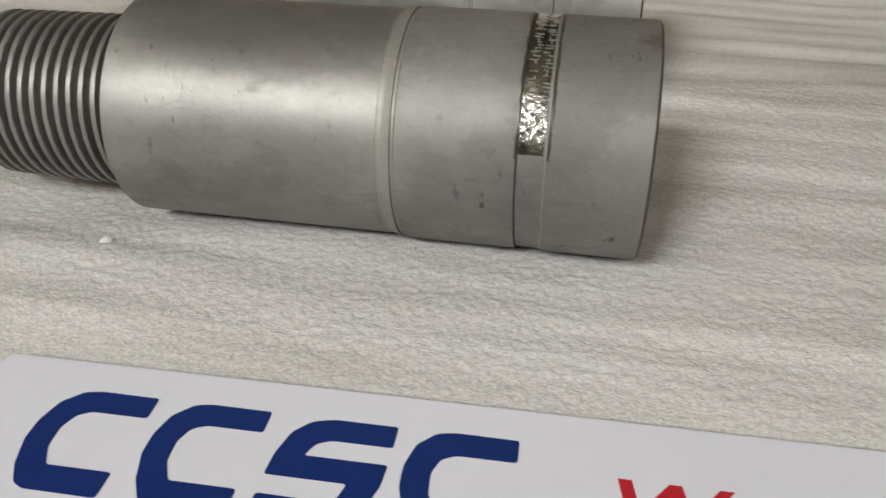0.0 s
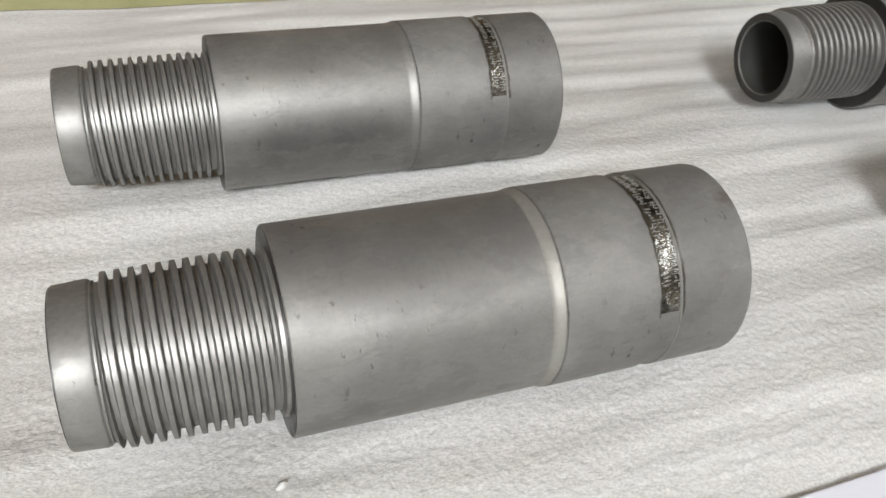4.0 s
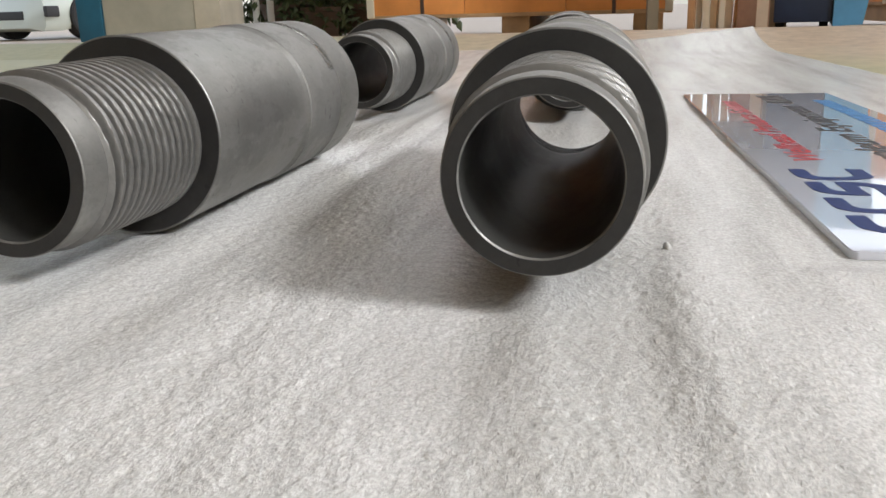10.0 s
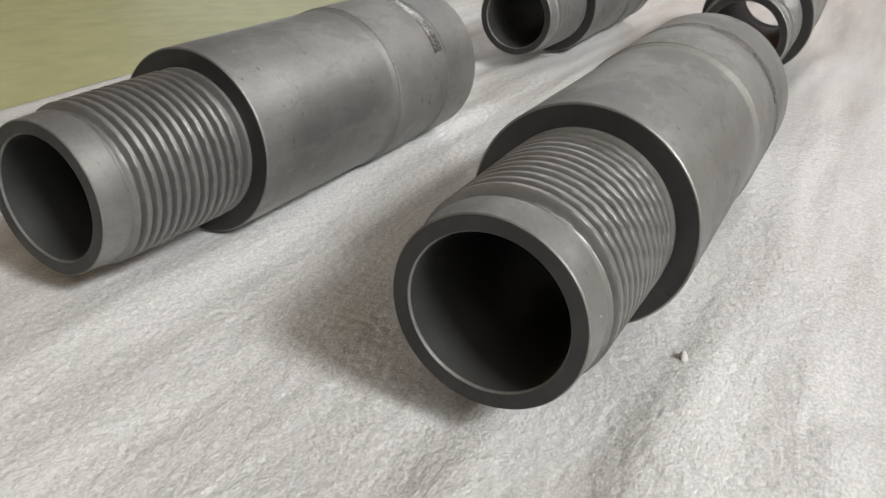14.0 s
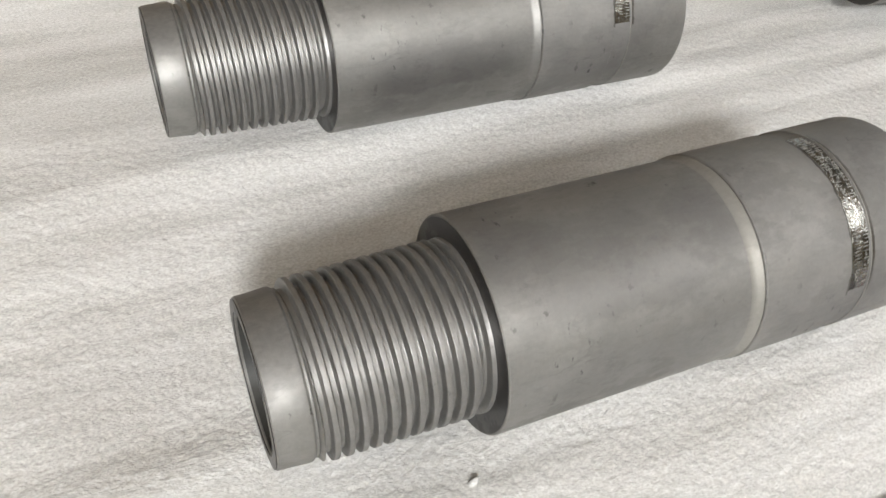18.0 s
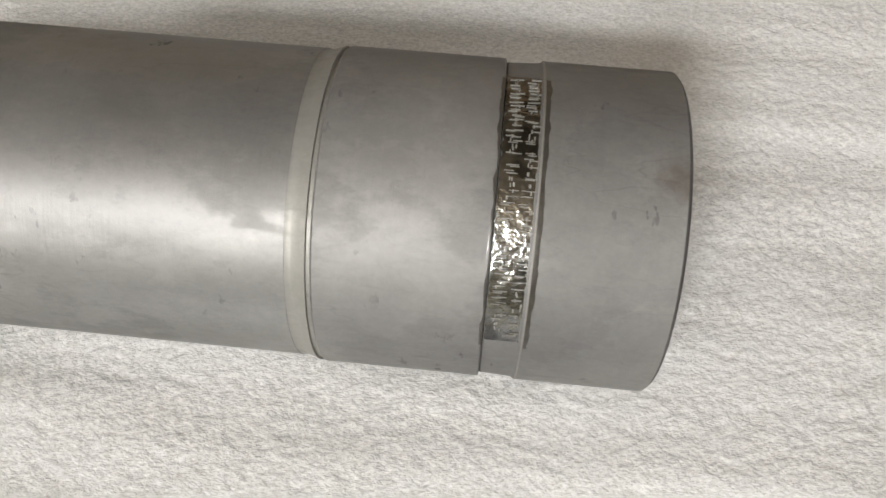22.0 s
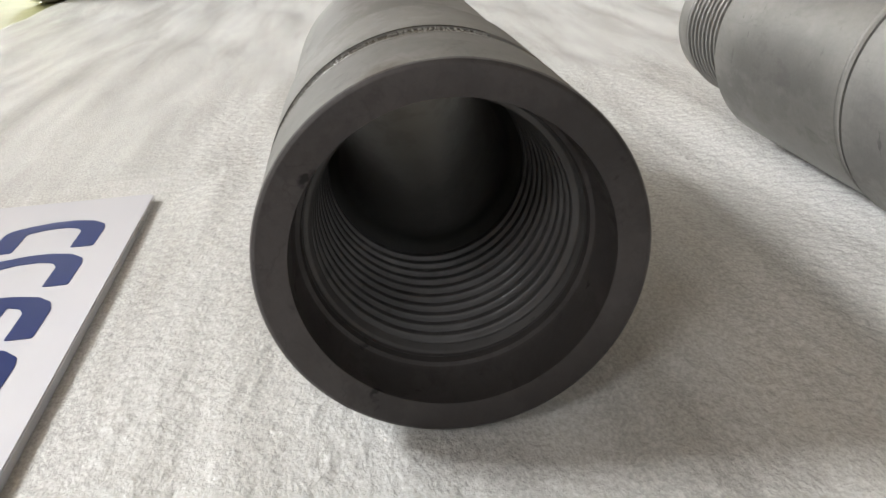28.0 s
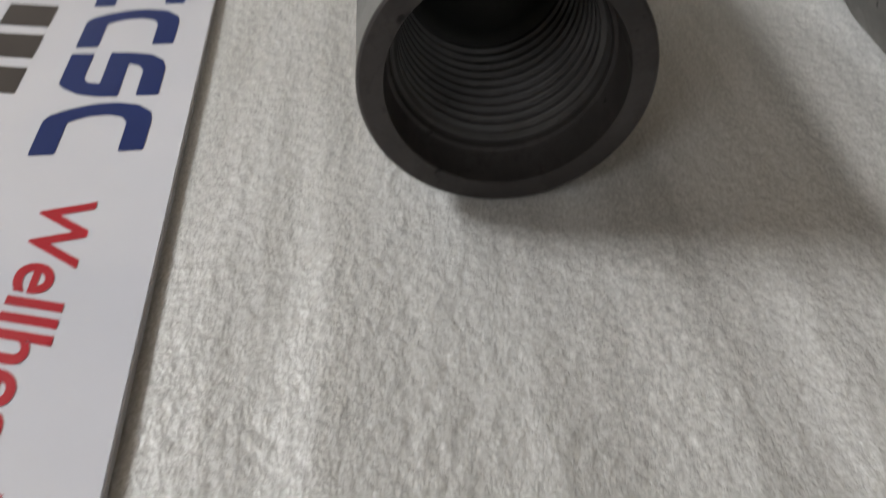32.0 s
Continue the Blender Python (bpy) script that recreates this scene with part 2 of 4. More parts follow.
def foam_material():
    """Expanded polyethylene packing foam: off-white, finely grained, faintly satin."""
    m, nt, p = material("packing_foam")
    wide = noise_of(nt, 7, 4, 0.6, (0.5, 4.0, 1))
    base = ramp(nt, wide, ((0.30, (0.42, 0.41, 0.387)), (0.48, (0.52, 0.512, 0.493)), (0.66, (0.585, 0.58, 0.563))))
    grain = noise_of(nt, 780, 3, 0.7, (0.7, 1.0, 1))
    base = mix(nt, 0.42, base, ramp(nt, grain, ((0.36, grey(0.30)), (0.5, grey(0.5)), (0.64, grey(0.72)))), "OVERLAY")
    pebble = noise_of(nt, 760, 2.0, 0.55, (0.75, 1.0, 1))
    tc = nt.nodes.new("ShaderNodeTexCoord")
    mp = nt.nodes.new("ShaderNodeMapping")
    mp.inputs["Scale"].default_value = (0.8, 1.0, 1.0)
    nt.links.new(tc.outputs["Object"], mp.inputs[0])
    cell = node(nt, "ShaderNodeTexVoronoi", Scale=740.0, Randomness=1.0)
    cell.feature = "SMOOTH_F1"
    nt.links.new(mp.outputs[0], cell.inputs["Vector"])
    nt.links.new(base, p.inputs["Base Color"])
    p.inputs["Roughness"].default_value = 0.26
    p.inputs["Specular IOR Level"].default_value = 0.7
    n1 = bump(nt, p, pebble, 0.65, 0.00035)
    n2 = bump(nt, p, cell.outputs["Distance"], 0.4, -0.00035, n1)
    bump(nt, p, grain, 0.6, 0.0008, n2)
    return m


FOAM = foam_material()
ROLL = plain("wound_white_foam", (0.88, 0.885, 0.87), 0.4, 0, 0.03, 6, 0.0012)
OIL = plain("dark_oil_film", (0.055, 0.050, 0.042), 0.3, 0.3, 0.3, 300)


def floor_material():
    """Old hall floor: worn green paint near the sheet, bare concrete farther out."""
    m, nt, p = material("hall_floor")
    n = noise_of(nt, 1.6, 6, 0.65)
    fine = noise_of(nt, 26, 5, 0.6)
    paint = ramp(nt, fine, ((0.3, (0.29, 0.29, 0.15)), (0.7, (0.38, 0.375, 0.20))))
    bare = ramp(nt, fine, ((0.3, (0.36, 0.27, 0.185)), (0.7, (0.54, 0.42, 0.30))))
    tc = nt.nodes.new("ShaderNodeTexCoord")
    sp = nt.nodes.new("ShaderNodeSeparateXYZ")
    nt.links.new(tc.outputs["Object"], sp.inputs[0])
    edge = node(nt, "ShaderNodeMath")
    edge.operation = "MULTIPLY_ADD"
    nt.links.new(n, edge.inputs[0])
    edge.inputs[1].default_value = 1.5
    nt.links.new(sp.outputs[0], edge.inputs[2])
    side = node(nt, "ShaderNodeMath")
    side.operation = "MULTIPLY_ADD"
    nt.links.new(sp.outputs[1], side.inputs[0])
    side.inputs[1].default_value = -0.7
    nt.links.new(edge.outputs[0], side.inputs[2])
    mr = node(nt, "ShaderNodeMapRange")
    mr.inputs[1].default_value, mr.inputs[2].default_value = 2.0, 3.2
    nt.links.new(side.outputs[0], mr.inputs[0])
    nt.links.new(mix(nt, mr.outputs[0], paint, bare), p.inputs["Base Color"])
    p.inputs["Roughness"].default_value = 0.45
    bump(nt, p, fine, 0.3, 0.002)
    return m


FLOOR = floor_material()
PLASTER = plain("wall_plaster", (0.22, 0.175, 0.115), 0.8, 0, 0.15, 3, 0.002)
BRICKWORK = plain("dark_wall_paint", (0.24, 0.155, 0.075), 0.8, 0, 0.2, 3, 0.002)
ROOF = plain("roof_sheet", (0.13, 0.09, 0.045), 0.7, 0, 0.1, 3)
FRAME = plain("window_frame_paint", (0.5, 0.52, 0.5), 0.5)
ACRYLIC = plain("white_acrylic", (0.67, 0.68, 0.745), 0.045, 0.0, 0.02, 9, coat=1.0, spec=0.8)
BLUE = plain("blue_vinyl", (0.007, 0.024, 0.125), 0.36, 0, 0.05, 40, spec=0.28)
RED = plain("red_vinyl", (0.42, 0.018, 0.03), 0.36, 0, 0.05, 40, spec=0.28)
BLACK = plain("dark_vinyl", (0.05, 0.042, 0.04), 0.36, 0, 0.05, 40, spec=0.28)
LIGHT_BLUE = plain("light_blue_vinyl", (0.05, 0.20, 0.46), 0.36, 0, 0.05, 40, spec=0.28)
PLYWOOD = plain("orange_plywood", (0.74, 0.31, 0.085), 0.55, 0, 0.2, 5, 0.002)
TIMBER = plain("pallet_timber", (0.42, 0.27, 0.14), 0.7, 0, 0.25, 8, 0.002)
STRAP = plain("steel_strap", (0.09, 0.06, 0.05), 0.5, 0.3)
CONCRETE = plain("pillar_concrete", (0.46, 0.45, 0.36), 0.85, 0, 0.2, 4, 0.004)
BLUE_PAINT = plain("blue_steel_paint", (0.02, 0.12, 0.19), 0.4, 0.0, 0.2, 6)
CAR_PAINT = plain("white_car_paint", (0.62, 0.68, 0.62), 0.2, 0, 0.02, 3, 0, 0.8)
RUBBER = plain("tyre_rubber", (0.025, 0.025, 0.026), 0.8)
ALLOY = plain("alloy_rim", (0.5, 0.5, 0.5), 0.3, 0.8)
DARK = plain("dark_trim", (0.03, 0.03, 0.032), 0.6)
LEAF = plain("hedge_leaf", (0.06, 0.085, 0.03), 0.6, 0, 0.4, 9)
BARK = plain("bark", (0.16, 0.13, 0.09), 0.9, 0, 0.3, 12, 0.004)


# ---------------------------------------------------------------- mesh helpers
def finish(bm, name, mat, parent=None, label="", smooth=30):
    bmesh.ops.recalc_face_normals(bm, faces=bm.faces)
    me = bpy.data.meshes.new(name)
    bm.to_mesh(me)
    bm.free()
    me.materials.append(mat)
    if smooth:
        me.shade_smooth()
        me.set_sharp_from_angle(angle=radians(smooth))
    ob = new(name, me)
    if parent is not None:
        ob.parent = parent
    if label:
        tagged(ob, label)
    return ob


def part(name, bm, mat, parent, label="", smooth=30):
    return finish(bm, name, mat, parent, label, smooth)


def thing(name, label, category, group="", m=None):
    ob = new(name)
    ob.empty_display_size = 0.05
    if m is not None:
        ob.matrix_world = m
    return tagged(ob, label, category, group)


def box(bm, x0, x1, y0, y1, z0, z1, bevel=0.0):
    vs = [bm.verts.new((x, y, z)) for x in (x0, x1) for y in (y0, y1) for z in (z0, z1)]
    fs = [bm.faces.new([vs[i] for i in f]) for f in ((0, 1, 3, 2), (4, 6, 7, 5), (0, 4, 5, 1), (2, 3, 7, 6), (0, 2, 6, 4), (1, 5, 7, 3))]
    if bevel:
        es = list({e for f in fs for e in f.edges})
        bmesh.ops.bevel(bm, geom=es, offset=bevel, segments=2, affect="EDGES", profile=0.6)
    return bm


def boxed(*a, **k):
    return box(bmesh.new(), *a, **k)


def lathe(bm, profile, n=120, closed=True, fn=None):
    """Turn a closed profile of (x, r) round the x axis. fn may vary r with x and the angle."""
    rings = []
    for j in range(n):
        a = 2 * math.pi * j / n
        ring = []
        for x, r in profile:
            rr = fn(x, r, a) if fn else r
            ring.append(bm.verts.new((x, rr * math.cos(a), rr * math.sin(a))))
        rings.append(ring)
    k = len(profile)
    for j in range(n):
        p, q = rings[j], rings[(j + 1) % n]
        for i in range(k if closed else k - 1):
            bm.faces.new((p[i], p[(i + 1) % k], q[(i + 1) % k], q[i]))
    return bm


def prism(bm, outline, z0, z1):
    """A flat plate from an outline in x and y."""
    lo = [bm.verts.new((x, y, z0)) for x, y in outline]
    hi = [bm.verts.new((x, y, z1)) for x, y in outline]
    bm.faces.new(lo[::-1])
    bm.faces.new(hi)
    for i in range(len(lo)):
        j = (i + 1) % len(lo)
        bm.faces.new((lo[i], lo[j], hi[j], hi[i]))
    return bm


# ---------------------------------------------------------------- hall
def wall_with_openings(name, along, at, thick, a0, a1, z1, openings, mat):
    """A wall in the plane x = at or y = at, built round its openings (a0, a1, z0, z1)."""
    bm = bmesh.new()
    cuts = sorted({a0, a1, *[v for o in openings for v in o[:2]]})
    for p, q in zip(cuts, cuts[1:]):
        mid = (p + q) / 2
        holes = sorted((o[2], o[3]) for o in openings if o[0] < mid < o[1])
        z = -0.6
        for h0, h1 in holes + [(z1, z1)]:
            if h0 - z > 1e-4:
                if along == "x":
                    box(bm, p, q, min(at, at + thick), max(at, at + thick), z, h0)
                else:
                    box(bm, min(at, at + thick), max(at, at + thick), p, q, z, h0)
            z = h1
    ob = finish(bm, name, mat, smooth=0)
    return tagged(ob, "pale plastered wall of the workshop hall", "wall", kind="structure")


def window_bars(name, along, at, a0, a1, z0, z1, na, nz):
    """A steel window frame with glazing bars, filling an opening."""
    top = thing(name, "grey painted steel window with small panes", "window")
    top["kind"] = "structure"
    t = 0.03
    def bar(nm, p, q, r, s, d=0.03):
        if along == "x":
            part(nm, boxed(p, q, at - d, at + d, r, s), FRAME, top, smooth=0)
        else:
            part(nm, boxed(at - d, at + d, p, q, r, s), FRAME, top, smooth=0)
    bar("frame_rail", a0, a1, z0, z0 + 0.05)
    bar("frame_rail", a0, a1, z1 - 0.05, z1)
    bar("frame_stile", a0, a0 + 0.05, z0 + 0.05, z1 - 0.05)
    bar("frame_stile", a1 - 0.05, a1, z0 + 0.05, z1 - 0.05)
    for i in range(1, na):
        c = a0 + (a1 - a0) * i / na
        bar("mullion", c - t, c + t, z0 + 0.05, z1 - 0.05, 0.022)
    for i in range(1, nz):
        c = z0 + (z1 - z0) * i / nz
        bar("glazing_bar", a0 + 0.05, a1 - 0.05, c - t / 2, c + t / 2, 0.018)
    return top


H = HALL


def hall_floor():
    """Level under the sheet, then an apron that falls away towards the yard."""
    bm = bmesh.new()
    rows = []
    for x, z in ((-40, -0.012), (2.1, -0.012), (2.5, 0.024), (6.8, -0.107), (10.0, -0.174), (70, -0.174)):
        rows.append([bm.verts.new((x, y, zz)) for y, zz in ((-45, z), (45, z), (45, -1.2), (-45, -1.2))])
    for p, q in zip(rows, rows[1:]):
        for k in range(4):
            bm.faces.new((p[k], p[(k + 1) % 4], q[(k + 1) % 4], q[k]))
    bm.faces.new(rows[0])
    bm.faces.new(rows[-1][::-1])
    return tagged(finish(bm, "floor", FLOOR, smooth=0), "worn green painted and bare concrete workshop floor", "floor", kind="structure")


hall_floor()
wall_with_openings("wall_south", "x", H["y0"], -0.2, H["x0"], H["x1"], H["top"], [(-4.9, -3.1, 3.7, 5.0), (-2.35, -0.65, 3.25, 4.75)], PLASTER)
wall_with_openings("wall_north", "x", H["y1"], 0.2, H["x0"], H["x1"], H["top"], [], BRICKWORK)
wall_with_openings("wall_west", "y", H["x0"], -0.2, H["y0"], H["y1"], H["top"], [(-2.6, -1.3, 0.9, 1.6)], PLASTER)
wall_with_openings("wall_east", "y", H["x1"], 0.2, H["y0"], H["y1"], H["top"], [(-2.5, -0.94, -0.6, 1.3), (-0.887, -0.287, -0.6, 0.56), (-0.8, -0.3, 0.655, 1.33), (-0.23, 5.2, -0.6, 1.3), (-0.5, 2.5, 1.91, 2.84), (-4.6, -2.1, 3.4, 4.9)], PLASTER)
tagged(finish(boxed(H["x0"] - 0.2, H["x1"] + 0.2, H["y0"] - 0.2, H["y1"] + 0.2, H["top"], H["top"] + 0.15), "ceiling", ROOF, smooth=0),
       "brown timber-lined roof of the hall", "ceiling", kind="structure")
window_bars("window_1", "x", H["y0"] - 0.05, -4.9, -3.1, 3.7, 5.0, 4, 2)
window_bars("window_6", "x", H["y0"] - 0.05, -2.35, -0.65, 3.25, 4.75, 4, 2)
window_bars("window_2", "y", H["x0"] - 0.05, -2.6, -1.3, 0.9, 1.6, 2, 1)
window_bars("window_5", "y", H["x1"] + 0.05, -4.6, -2.1, 3.4, 4.9, 4, 2)
window_bars("window_3", "y", H["x1"] + 0.05, -0.5, 2.5, 1.91, 2.84, 9, 2)
window_bars("window_4", "y", H["x1"] + 0.05, -0.8, -0.3, 0.655, 1.33, 4, 1)


# ---------------------------------------------------------------- foam sheet and roll
def foam_height(x, y):
    """Soft ripples that run along the sheet, with broader swells."""
    wob = 0.35 * noise.noise((x * 2.2, y * 2.0, 2.2))
    h = 0.0005 + 0.0040 * noise.noise((x * 1.6 + 3, y * 3.0, 0.3))
    calm = 1.0 if x < 0.68 else max(0.22, 1.0 - 1.8 * (x - 0.68))
    h += calm * 0.0030 * noise.noise((x * 2.6, (y + 0.06 * wob) * 13, 5.1))
    h += calm * 0.0024 * noise.noise((x * 4.2, (y + 0.05 * wob) * 27, 9.7))
    h += calm * 0.0034 * noise.noise((x * 6.5 + 2.0, (y + 0.05 * wob) * 8.5, 12.4))
    ribs = min(1.0, max(0.0, (x - 0.2) / 0.2)) * calm
    h += ribs * 0.0022 * noise.noise((x * 3.0 + 7, (y + 0.05 * wob) * 42, 6.1))
    h += calm * 0.0010 * noise.noise((x * 8.0, (y + 0.04 * wob) * 55, 3.3))
    h += 0.006 * math.exp(-((x - 0.05) / 0.09) ** 2 - ((y + 0.065) / 0.03) ** 2)
    near = min(1.0, max(0.0, (0.25 - x) / 0.15))
    h += near * 0.0032 * noise.noise((x * 5.0 + 1.3, (y - 0.3 * x) * 15 + 4.0, 21.0))
    h = h if h > -0.006 else -0.006 + 0.25 * (h + 0.006)
    # pressed flat under the sign
    inside = min(x - 0.078, 0.775 - x, y + 0.302, -0.121 - y)
    k = min(1.0, max(0.0, (inside + 0.022) / 0.022))
    return h + k * ((0.25 * h - 0.0018) - h)


def edge_north(x):
    return 0.553 - 0.04 * x + 0.006 * math.sin(5 * x)


def edge_south(x):
    return -0.462 + 0.045 * x + 0.006 * math.sin(4 * x + 1)


def soft(field, sx, sy):
    """Blur a height field by a few steps of a small kernel."""
    for axis, steps in ((0, sx), (1, sy)):
        for _ in range(steps):
            field = 0.5 * field + 0.25 * (np.roll(field, 1, axis) + np.roll(field, -1, axis))
    return field / field.std()


def foam_sheet():
    """The sheet with its swells; round the couplings its beaded grain stands up as relief."""
    x0, x1, thick = -1.22, 1.93, 0.004
    cx, cv = np.linspace(x0, x1, 341), np.linspace(0, 1, 381)
    swell = np.empty((341, 381))
    for i, x in enumerate(cx):
        a, b = edge_south(x), edge_north(x)
        lifted = max(0.0, (x - 1.62) / 0.31)
        for j, v in enumerate(cv):
            swell[i, j] = foam_height(x, a + (b - a) * v) + lifted * lifted * 0.045 * max(0.0, 1 - v * 1.6)
    fx0, fx1, fv0, fv1, step = -0.20, 0.58, 0.29, 0.72, 0.0009
    xs = np.concatenate([np.linspace(x0, fx0, 110, endpoint=False), np.arange(fx0, fx1, step), np.linspace(fx1, x1, 160)])
    vs = np.concatenate([np.linspace(0, fv0, 100, endpoint=False), np.arange(fv0, fv1, step), np.linspace(fv1, 1, 100)])
    nx, ny = len(xs), len(vs)
    mid = np.stack([np.interp(xs, cx, swell[:, j]) for j in range(381)], 1)
    z = np.stack([np.interp(vs, cv, mid[i]) for i in range(nx)])
    rng = np.random.default_rng(5)
    grain = soft(rng.normal(size=(nx, ny)), 3, 2) + 0.35 * soft(rng.normal(size=(nx, ny)), 9, 5)
    rise = np.clip(np.minimum(xs - fx0, fx1 - xs) / 0.06, 0, 1)[:, None] * np.clip(np.minimum(vs - fv0, fv1 - vs) / 0.05, 0, 1)[None, :]
    z = z + 0.00013 * rise * grain
    south, north = np.array([edge_south(x) for x in xs]), np.array([edge_north(x) for x in xs])
    y = south[:, None] + (north - south)[:, None] * vs[None, :]
    top = np.stack([np.repeat(xs[:, None], ny, 1), y, z], 2).reshape(-1, 3)
    k = np.arange(nx * ny).reshape(nx, ny)
    quads = np.stack([k[:-1, :-1], k[1:, :-1], k[1:, 1:], k[:-1, 1:]], 2).reshape(-1, 4)
    rim = np.concatenate([k[:-1, 0], k[-1, :-1], k[:0:-1, -1], k[0, :0:-1]])
    low = top[rim] - (0, 0, thick)
    low[:, 2] = np.minimum(low[:, 2], -0.0115)
    under = nx * ny + np.arange(len(rim))
    skirt = np.stack([rim, under, np.roll(under, -1), np.roll(rim, -1)], 1)
    co, loops = np.concatenate([top, low]), np.concatenate([quads, skirt])
    me = bpy.data.meshes.new("foam_sheet")
    me.vertices.add(len(co))
    me.vertices.foreach_set("co", co.astype(np.float32).ravel())
    me.loops.add(loops.size)
    me.loops.foreach_set("vertex_index", loops.astype(np.int32).ravel())
    me.polygons.add(len(loops))
    me.polygons.foreach_set("loop_start", np.arange(0, loops.size, 4, dtype=np.int32))
    me.update(calc_edges=True)
    me.polygons.foreach_set("use_smooth", np.ones(len(loops), dtype=bool))
    me.materials.append(FOAM)
    return tagged(new("foam_sheet", me), "off-white grained packing foam sheet spread wavy on the floor", "foam sheet")


foam_sheet()


def foam_roll():
    top = thing("foam_roll", "thick roll of off-white packing foam at the sheet's end", "foam roll", m=pose(-1.156, 0.095, 0.178, 0, 0, 87.5))
    prof = []
    r0 = 0.19
    for k in range(41):
        prof.append((-0.715 + 1.43 * k / 40, r0))
    bm = bmesh.new()
    lathe(bm, [(-0.710, r0 - 0.012), (-0.700, r0 - 0.003)] + [(x, r) for x, r in prof[1:-1]] + [(0.700, r0 - 0.003), (0.710, r0 - 0.012), (0.707, 0.045), (-0.707, 0.045)], 96,
          fn=lambda x, r, a: r + (0.004 * noise.noise((x * 3, math.cos(a) * 1.5, math.sin(a) * 1.5)) if r > 0.1 else 0))
    part("wound_foam", bm, ROLL, top, smooth=40)
    bm = bmesh.new()
    lathe(bm, [(-0.715, 0.044), (0.715, 0.044), (0.715, 0.038), (-0.715, 0.038)], 32)
    part("cardboard_core", bm, TIMBER, top, "brown cardboard core tube")
    return top


foam_roll()


# ---------------------------------------------------------------- threaded pipe pieces
X_SH, X_RING, X_END = 0.0913, 0.2184, 0.3206
R_PIN, R_BORE, R_A, R_B, R_CB = 0.0367, 0.0297, 0.0504, 0.0517, 0.0424
PITCH = 0.0059
G0, G1 = 0.2679, 0.2790


def tooth(u):
    """A rounded thread form over one pitch: 0 in the root, 1 on the crest."""
    u = u - math.floor(u)
    d = abs(u - 0.5) * 2
    s = min(1.0, max(0.0, (0.66 - d) / 0.30))
    return s * s * (3 - 2 * s)


def pin_thread(x, r, a):
    if r < 0.034:
        return r
    crest = 0.0393 + (x - 0.018) / 0.070 * 0.0012
    root = crest - 0.0042
    k = tooth(x / PITCH - a / (2 * math.pi))
    fade = min(1.0, max(0.0, (x - 0.0168) / 0.003)) * min(1.0, max(0.0, (0.0872 - x) / 0.002))
    return root + (crest - root) * k * fade


def box_thread(x, r, a):
    if r > 0.043:
        return r
    crest = 0.0376 - (0.300 - x) / 0.062 * 0.0040
    k = tooth(x / PITCH - a / (2 * math.pi))
    fade = min(1.0, max(0.0, (0.2985 - x) / 0.004))
    return crest + 0.0022 * (1 - k * fade)


def span(x0, x1, r, n):
    return [(x0 + (x1 - x0) * i / n, r) for i in range(n + 1)]


